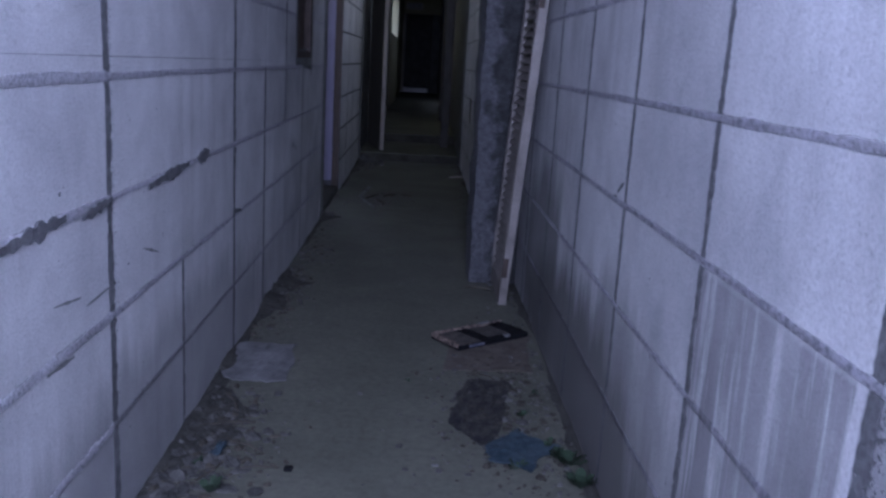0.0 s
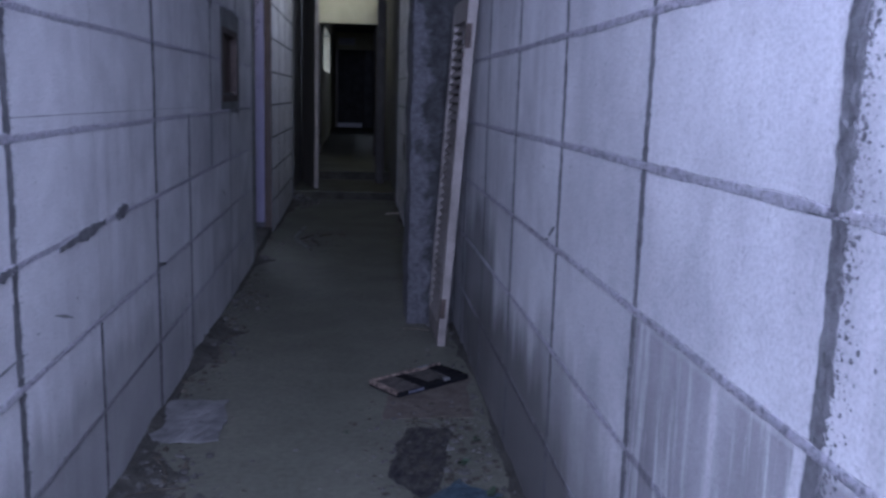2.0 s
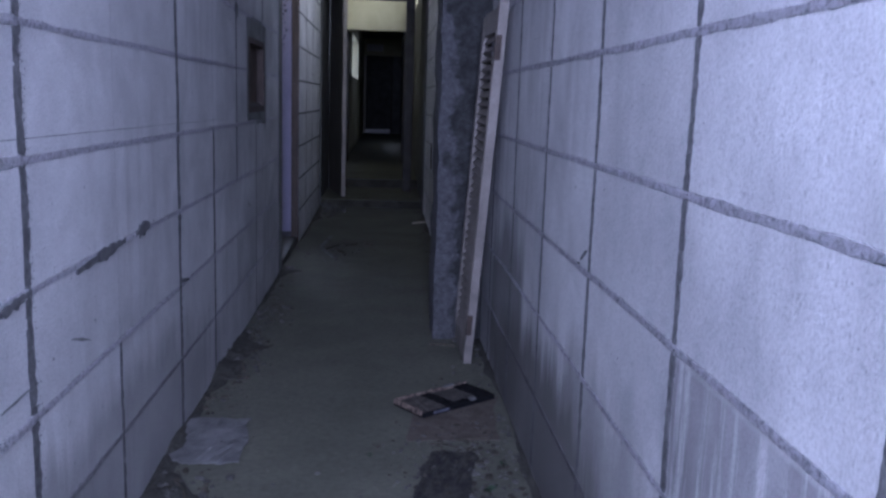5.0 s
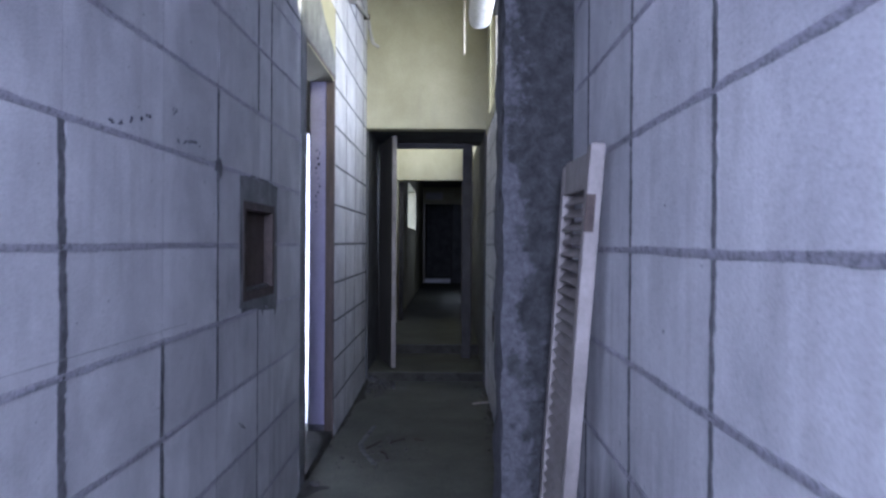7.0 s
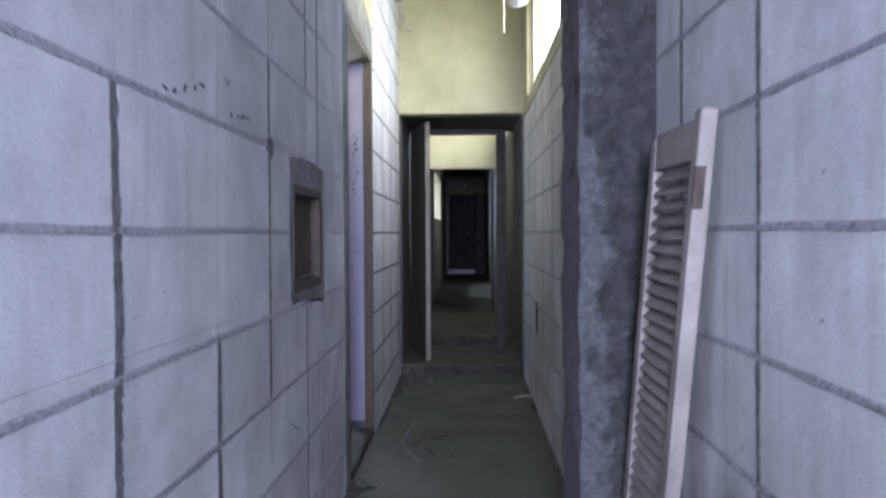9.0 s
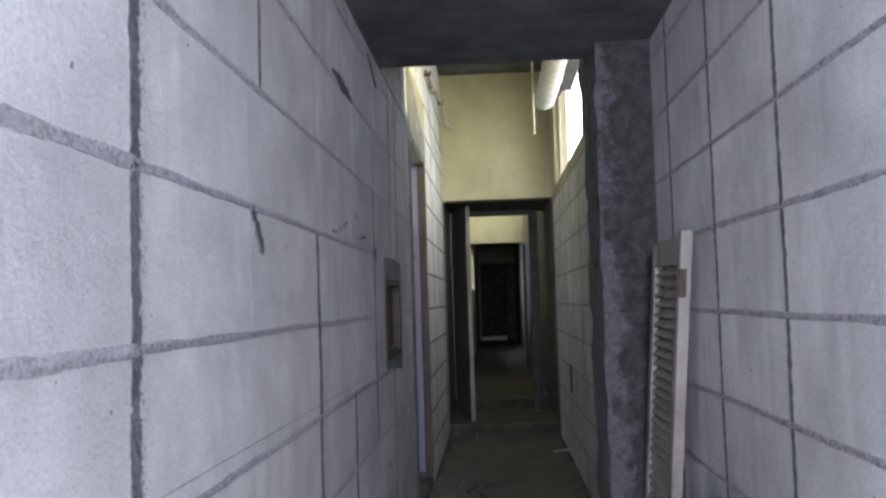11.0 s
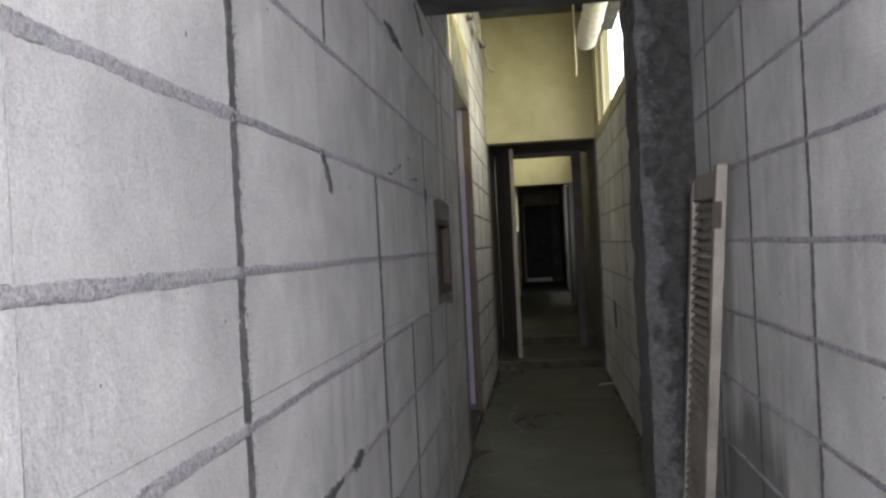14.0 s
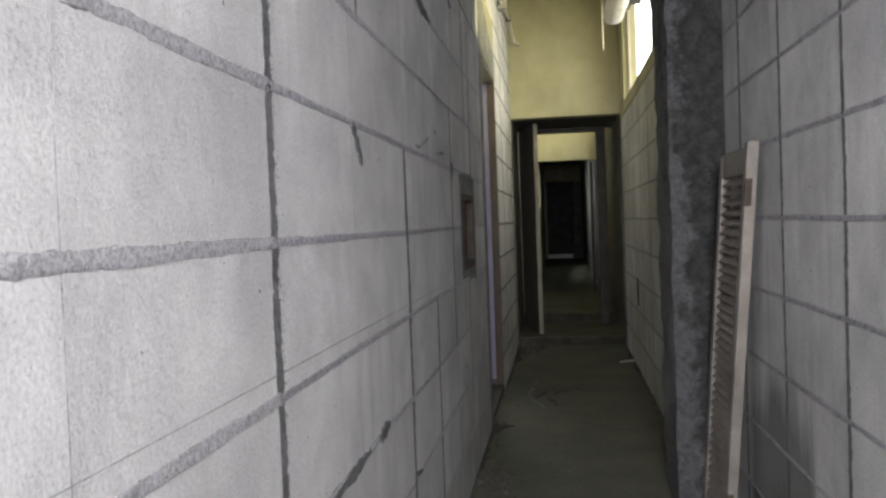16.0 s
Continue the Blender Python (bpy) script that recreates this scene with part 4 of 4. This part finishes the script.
weed(1.09, 4.70, 22, 0.062, 2)
weed(1.10, 4.57, 18, 0.055, 3)
weed(1.04, 4.80, 5, 0.04, 4)
weed(0.16, 4.47, 9, 0.045, 6)
weed(0.10, 4.60, 6, 0.035, 8)
weed(1.00, 5.02, 6, 0.035, 9)
weed(1.06, 5.20, 5, 0.03, 10)
weed(0.94, 4.66, 6, 0.035, 11)
weed(0.64, 5.28, 5, 0.02, 7)
stick = random.Random(4)
for x, y, a, l, r in ((1.00, 10.62, 0.5, 0.16, 0.008), (0.55, 9.35, 2.4, 0.10, 0.006), (0.42, 9.30, 0.9, 0.14, 0.006), (0.36, 8.95, 1.9, 0.20, 0.007), (0.28, 9.2, 1.2, 0.22, 0.006), (0.95, 6.55, 2.9, 0.12, 0.006), (0.27, 4.79, 0.5, 0.03, 0.004), (0.12, 4.86, 0.3, 0.16, 0.004), (0.20, 4.72, 2.6, 0.12, 0.003), (0.14, 4.58, 1.2, 0.14, 0.003), (0.26, 4.60, 0.1, 0.10, 0.003), (0.10, 5.02, 2.0, 0.13, 0.004), (0.98, 5.42, 0.2, 0.12, 0.004), (0.88, 5.36, 2.8, 0.10, 0.003), (0.12, 6.45, 0.9, 0.16, 0.004), (0.09, 6.2, 1.8, 0.14, 0.004)):
    d = Vector((math.cos(a), math.sin(a), 0)) * l / 2
    ob = solid("stick", tube([(-d.x, -d.y, 0), (0.012 * stick.uniform(-1, 1), 0.01 * stick.uniform(-1, 1), 0.004), (d.x, d.y, 0)], r, 6), DRY if r < 0.008 else PALEWOOD, "broken dry stick lying on the floor", "stick")
    ob["group"] = "sticks"
    ob.location = (x, y, r * 0.9 + 0.002)
strip = tube([(0.235, 9.77, 0.004), (0.210, 9.49, 0.004), (0.193, 9.24, 0.004), (0.232, 9.03, 0.004), (0.298, 8.84, 0.004), (0.322, 8.75, 0.004)], 0.016, 6)
for v in strip.verts:
    v.co.z = max(0.001, 0.002 + (v.co.z - 0.004) * 0.25)
solid("plaster_strip", strip, PAPER, "pale curled strip of debris on the dusty floor", "debris")
cap = solid("bottle_cap", box(-0.012, 0.012, -0.012, 0.012, 0, 0.010, 0.004), BLACK, "small dark bottle cap on the floor", "bottle cap")
cap.location = (0.335, 4.60, 0.001)
cap2 = solid("wrapper", box(-0.010, 0.010, -0.006, 0.006, 0, 0.004, 0.002), PAPER, "tiny pale wrapper on the floor", "litter")
cap2.location = (0.72, 4.66, 0.001)

# far end: vent grille over the last door, white slab for the lit threshold
vent = thing("vent_grille", (0.32, END, 2.50), "grey vent grille over the last doorway", "vent")
part("frame", box(-0.22, 0.22, -0.03, 0.0, -0.09, 0.09, 0.004), DUCT, vent)
for k in range(4):
    part("slat", box(-0.19, 0.19, -0.036, -0.028, -0.065 + 0.04 * k, -0.05 + 0.04 * k), DARKWOOD, vent)
# Added white slab imitates the light on the floor of the doorway.
solid("lit_floor_slab", box(0.04, 0.80, END - 0.05, END + 0.3, 0.183, 0.30, 0.004), WHITE, "white slab standing in for the lit threshold of the last doorway", "sill", "structure")
far = thing("door_3", (0.03, END - 0.06, 0.185), "dark frame of the last doorway", "door", "structure")
part("left_post", box(0.0, 0.06, 0, 0.06, 0, 2.10, 0.004), PALEWOOD, far)
part("right_post", box(0.74, 0.79, 0, 0.06, 0, 2.10, 0.004), DARKWOOD, far)
mid = thing("door_4", (0.10, 15.82, 0.185), "dark door frame in the far corridor", "door", "structure")
part("right_post", box(0.80, 0.84, 0, 0.10, 0, 1.9, 0.004), DARKWOOD, mid)
part("left_post", box(-0.06, 0.0, 0, 0.10, 0, 1.9, 0.004), DARKWOOD, mid)


# ---------------------------------------------------------------- blocks, last
block_meshes = {}


def block_mesh(w, h, variant):
    """Front of a block facing +x, w along y and h up, with uneven chipped edges."""
    key = (round(w, 3), round(h, 3), variant)
    if key in block_meshes:
        return block_meshes[key]
    r = random.Random(int(w * 1000) * 7 + int(h * 1000) * 13 + variant)
    outline = []
    nw, nh = max(2, round(w / 0.1)), max(1, round(h / 0.1))
    corners = [(-w / 2, -h / 2), (w / 2, -h / 2), (w / 2, h / 2), (-w / 2, h / 2)]
    for c, (a, b) in enumerate(zip(corners, corners[1:] + corners[:1])):
        n = nw if c % 2 == 0 else nh
        for k in range(n):
            outline.append((a[0] + (b[0] - a[0]) * k / n, a[1] + (b[1] - a[1]) * k / n))
    verts, faces, m = [], [], len(outline)
    for y, z in outline:
        verts.append((-0.003, y, z))
    for y, z in outline:
        s = 0.0002
        if r.random() < 0.06:
            s += 0.003
        verts.append((r.uniform(-0.0004, 0.0004), y - math.copysign(s, y), z - math.copysign(s, z)))
    verts.append((0.0, 0.0, 0.0))
    for k in range(m):
        n = (k + 1) % m
        faces.append((k, n, m + n, m + k))
        faces.append((m + k, m + n, 2 * m))
    me = bpy.data.meshes.new("block")
    me.from_pydata(verts, [], faces)
    me.materials.append(BLOCK)
    block_meshes[key] = me
    return me


def level(k, face):
    """Height of the k-th bed joint; the courses on the side that looks to +x rise a little above the fifth."""
    return k * COURSE + (0.0035 * (k - 5) if face > 0 and 5 < k < 11 else 0.0)


def courses(z0, z1, face):
    zs = [z0] + [z for z in (level(k, face) for k in range(1, 16)) if z0 + 0.02 < z < z1 - 0.02] + [z1]
    return list(zip(zs, zs[1:]))


def lay(wall, x, face, ys, z0, z1, skip=(), gaps=None, gap=0.013):
    """Courses of blocks on a wall at x; face +1 looks to +x. ys: joint lines. gaps: joint widths by joint line and course."""
    zs = courses(z0, z1, face)
    for a, b in zs:
        for y0, y1 in zip(ys, ys[1:]):
            g0, g1 = ((gaps(y0, a), gaps(y1, a)) if gaps else (gap, gap))
            p0, p1, q0, q1 = y0 + g0 / 2, y1 - g1 / 2, a + 0.0055, b - 0.0055
            if any(p0 < s[1] and p1 > s[0] and q0 < s[3] and q1 > s[2] for s in skip):
                hit = next(s for s in skip if p0 < s[1] and p1 > s[0] and q0 < s[3] and q1 > s[2])
                cuts = [(p0, min(p1, hit[0]), q0, q1), (max(p0, hit[1]), p1, q0, q1),
                        (max(p0, hit[0]), min(p1, hit[1]), q0, hit[2]), (max(p0, hit[0]), min(p1, hit[1]), hit[3], q1)]
            else:
                cuts = [(p0, p1, q0, q1)]
            for c0, c1, d0, d1 in cuts:
                if c1 - c0 < 0.03 or d1 - d0 < 0.03:
                    continue
                ob = new("block", block_mesh(c1 - c0, d1 - d0, rng.randrange(3)))
                ob.parent = wall
                tilt = Matrix.Rotation(radians(rng.uniform(-0.03, 0.03)), 4, "Z") @ Matrix.Rotation(radians(rng.uniform(-0.25, 0.25)), 4, "X")
                turn = Matrix.Rotation(0 if face > 0 else math.pi, 4, "Z")
                ob.matrix_world = Matrix.Translation((x + face * rng.uniform(-0.0003, 0.0002), (c0 + c1) / 2, (d0 + d1) / 2)) @ turn @ tilt


def perpends(wall, x, face, ys, z0, z1, skip=(), gaps=None, gap=0.011):
    """Upright joints, filled nearly flush with dark mortar, ragged at the edges."""
    for z, b in courses(z0, z1, face):
        for y in ys[1:-1]:
            w = gaps(y, z) if gaps else gap
            if any(s[0] - 0.04 < y < s[1] + 0.04 and z < s[3] and b > s[2] for s in skip):
                continue
            n = 30
            verts, faces = [], []
            for k in range(n + 1):
                h = z + (b - z) * k / n
                c = y + w * 0.45 * noise.noise((x + 5, y * 3, h * 4)) * (w > 0.005)
                lump = 0.16 * noise.noise((x, y * 7, h * 12)) + 0.22 * noise.noise((x + 9, y * 5, h * 71)) + rng.uniform(-0.12, 0.12)
                frayed = lump + 0.35 * noise.noise((x + 4, y * 3, h * 45)) + rng.uniform(-0.25, 0.3)
                if w > 0.005:
                    near, far = (w * 0.5 + 0.0036) * (1 + lump), (w * 0.5 + 0.0036) * (1 + frayed)
                    if face < 0:
                        near, far = far, near
                else:
                    near = far = 0.0012 * max(0.05, 0.9 + 3.0 * lump)
                d = face * (0.0007 + 0.0012 * noise.noise((x, y * 9, h * 60)) if w > 0.005 else 0.0002)
                verts += [(x - face * 0.004, c - near - 0.0005, h), (x + d, c - near, h), (x + d, c + far, h), (x - face * 0.004, c + far + 0.0005, h)]
            for k in range(n):
                for j in range(3):
                    f = (4 * k + j, 4 * k + 1 + j, 4 * k + 5 + j, 4 * k + 4 + j)
                    faces.append(f if face > 0 else f[::-1])
            me = bpy.data.meshes.new("upright_joint")
            me.from_pydata(verts, [], faces)
            me.materials.append(JOINT if w > 0.005 else HAIR)
            ob = new("upright_joint", me)
            ob.parent = wall


def bed(wall, x, face, y0, y1, z, skip=(), mat=None):
    """A lumpy bed joint of mortar."""
    runs = [(y0, y1)]
    for a, b, c, d in skip:
        if c - 0.01 < z < d + 0.01:
            runs = [r for p, q in runs for r in ((p, min(q, a)), (max(p, b), q)) if r[1] - r[0] > 0.02]
    for p, q in runs:
        n = max(2, round((q - p) / 0.008))
        verts, faces = [], []
        across = (-1.0, -0.8, -0.3, 0.3, 0.8, 1.0)
        for k in range(n + 1):
            y = p + (q - p) * k / n
            big = 1.45 if face > 0 and y < 4.29 else 1.0
            up = 0.0082 * big + 0.0032 * noise.noise((x, y * 9, z * 5)) + rng.uniform(-0.0012, 0.0012) * big
            down = 0.0082 * big + 0.0032 * noise.noise((x, y * 9, z * 5 + 40)) + rng.uniform(-0.0012, 0.0012) * big
            s = 0.003 * noise.noise((x + 3, y * 2.2, z * 7))
            for a in across:
                edge = abs(a) == 1.0
                d = -0.001 if edge else (0.0012 + 0.0013 * noise.noise((a * 3 + z * 11, y * 24, x)) + 0.0012 * noise.noise((a * 7 + z * 5, y * 115, x)) + rng.uniform(-0.0005, 0.0005)) * big
                verts.append((x + face * d, y, z + s + a * (up if a > 0 else down)))
        for k in range(n):
            for j in range(5):
                f = (6 * k + j, 6 * k + 6 + j, 6 * k + 7 + j, 6 * k + 1 + j)
                faces.append(f if face > 0 else f[::-1])
        me = bpy.data.meshes.new("bed_joint")
        me.from_pydata(verts, [], faces)
        me.shade_smooth()
        me.materials.append(mat or BED)
        me.materials.append(HAIR if mat in (None, BED_PALE) else mat)
        for i, f in enumerate(me.polygons):
            f.material_index = int(i % 5 in (0, 4) and noise.noise((x, f.center.y * 14, z * 9 + i % 5)) > (0.15 if mat is BED_PALE else -0.25))
        ob = new("bed_joint", me)
        ob.parent = wall


def lines(a, b, through, pitch=0.6):
    ys, y = [], through
    while y > a + 0.05:
        y -= pitch
    y += pitch
    ys = [a]
    while y < b - 0.05:
        if y > a + 0.05:
            ys.append(y)
        y += pitch
    return ys + [b]


left_lines = [ENTRY, 1.89, 2.49, 3.09, 3.69, 4.29, 4.84, 5.50, 6.08, 6.61, 7.19, 7.43, DOOR0 - 0.14]


def left_gap(y, z):
    if abs(y - 4.29) < 0.01:
        return 0.024
    if abs(y - 4.93) < 0.01:
        return 0.012
    if abs(y - 4.84) < 0.01:
        return 0.012 if z < 0.45 or z >= 1.7 else 0.0015
    if abs(y - 6.08) < 0.01:
        return 0.019 if z < 0.95 else 0.0015
    if abs(y - 6.61) < 0.01:
        return 0.017 if 0.7 < z < 1.7 else 0.004
    if abs(y - 5.50) < 0.01:
        return 0.025 if z < 1.49 else 0.002
    if abs(y - 3.69) < 0.01:
        return 0.0018
    if abs(y - 7.19) < 0.01:
        return 0.014 if z > 1.7 else 0.010 if z < 0.9 else 0.002
    if abs(y - 7.43) < 0.01:
        return 0.013 if z > 1.45 else 0.003
    return 0.008


NICHE = (6.93, 7.50, 1.035, 1.42)
upper_lines = [4.93 if y == 4.84 else y for y in left_lines]
lay(wall_left, 0.0, 1, left_lines, 0.0, level(7, 1), (NICHE,), left_gap)
lay(wall_left, 0.0, 1, upper_lines, level(7, 1), SOFFIT, (NICHE,), left_gap)
lay(wall_left, 0.0, 1, lines(6.95, DOOR0 - 0.14, 7.19), SOFFIT + 0.003, WELL)
right_lines = lines(ENTRY, PIL0, 3.37)
lay(wall_right, XR, -1, right_lines, 0.0, SOFFIT, (), lambda y, z: 0.024 if abs(y - 3.37) < 0.05 else 0.016)
lay(wall_left_far, 0.0, 1, lines(DOOR1 + 0.005, DW, 10.02), 0.0, WELL, gap=0.01)
lay(lintel, 0.0, 1, lines(DOOR0, DOOR1, 8.8), 2.75, WELL, gap=0.01)
lay(wall_right_far, XF, -1, lines(PIL1, DW, 7.8), 0.0, WINZ - 0.1, gap=0.01)
perpends(wall_left, 0.0, 1, left_lines, 0.0, level(7, 1), (NICHE,), left_gap)
perpends(wall_left, 0.0, 1, upper_lines, level(7, 1), SOFFIT, (NICHE,), left_gap)
perpends(wall_left, 0.0, 1, lines(6.95, DOOR0 - 0.14, 7.19), SOFFIT, WELL)
perpends(wall_right, XR, -1, right_lines, 0.0, SOFFIT, (), lambda y, z: 0.024 if abs(y - 3.37) < 0.05 else 0.016)
perpends(wall_left_far, 0.0, 1, lines(DOOR1 + 0.005, DW, 10.02), 0.0, WELL, gap=0.012)
perpends(lintel, 0.0, 1, lines(DOOR0, DOOR1, 8.8), 2.75, WELL, gap=0.008)
perpends(wall_right_far, XF, -1, lines(PIL1, DW, 7.8), 0.0, WINZ - 0.1, gap=0.008)
for k in range(1, 10):
    z = k * COURSE
    bed(wall_left, 0.0, 1, ENTRY, 4.28, level(k, 1), (), BED_PALE)
    bed(wall_left, 0.0, 1, 4.28, DOOR0 - 0.14, level(k, 1), (NICHE,))
    bed(wall_right, XR, -1, ENTRY, 3.37, z, (), BED_PALE if z > 0.8 else None)
    bed(wall_right, XR, -1, 3.37, PIL0, z)
    bed(wall_left_far, 0.0, 1, DOOR1, DW, level(k, 1), (), JOINT)
    if z < WINZ - 0.1:
        bed(wall_right_far, XF, -1, PIL1, DW, z, (), HAIR)
for k in range(10, 14):
    z = k * COURSE
    bed(wall_left_far, 0.0, 1, DOOR1, DW, level(k, 1), (), JOINT)
    bed(wall_left, 0.0, 1, 6.95, DOOR0, level(k, 1))
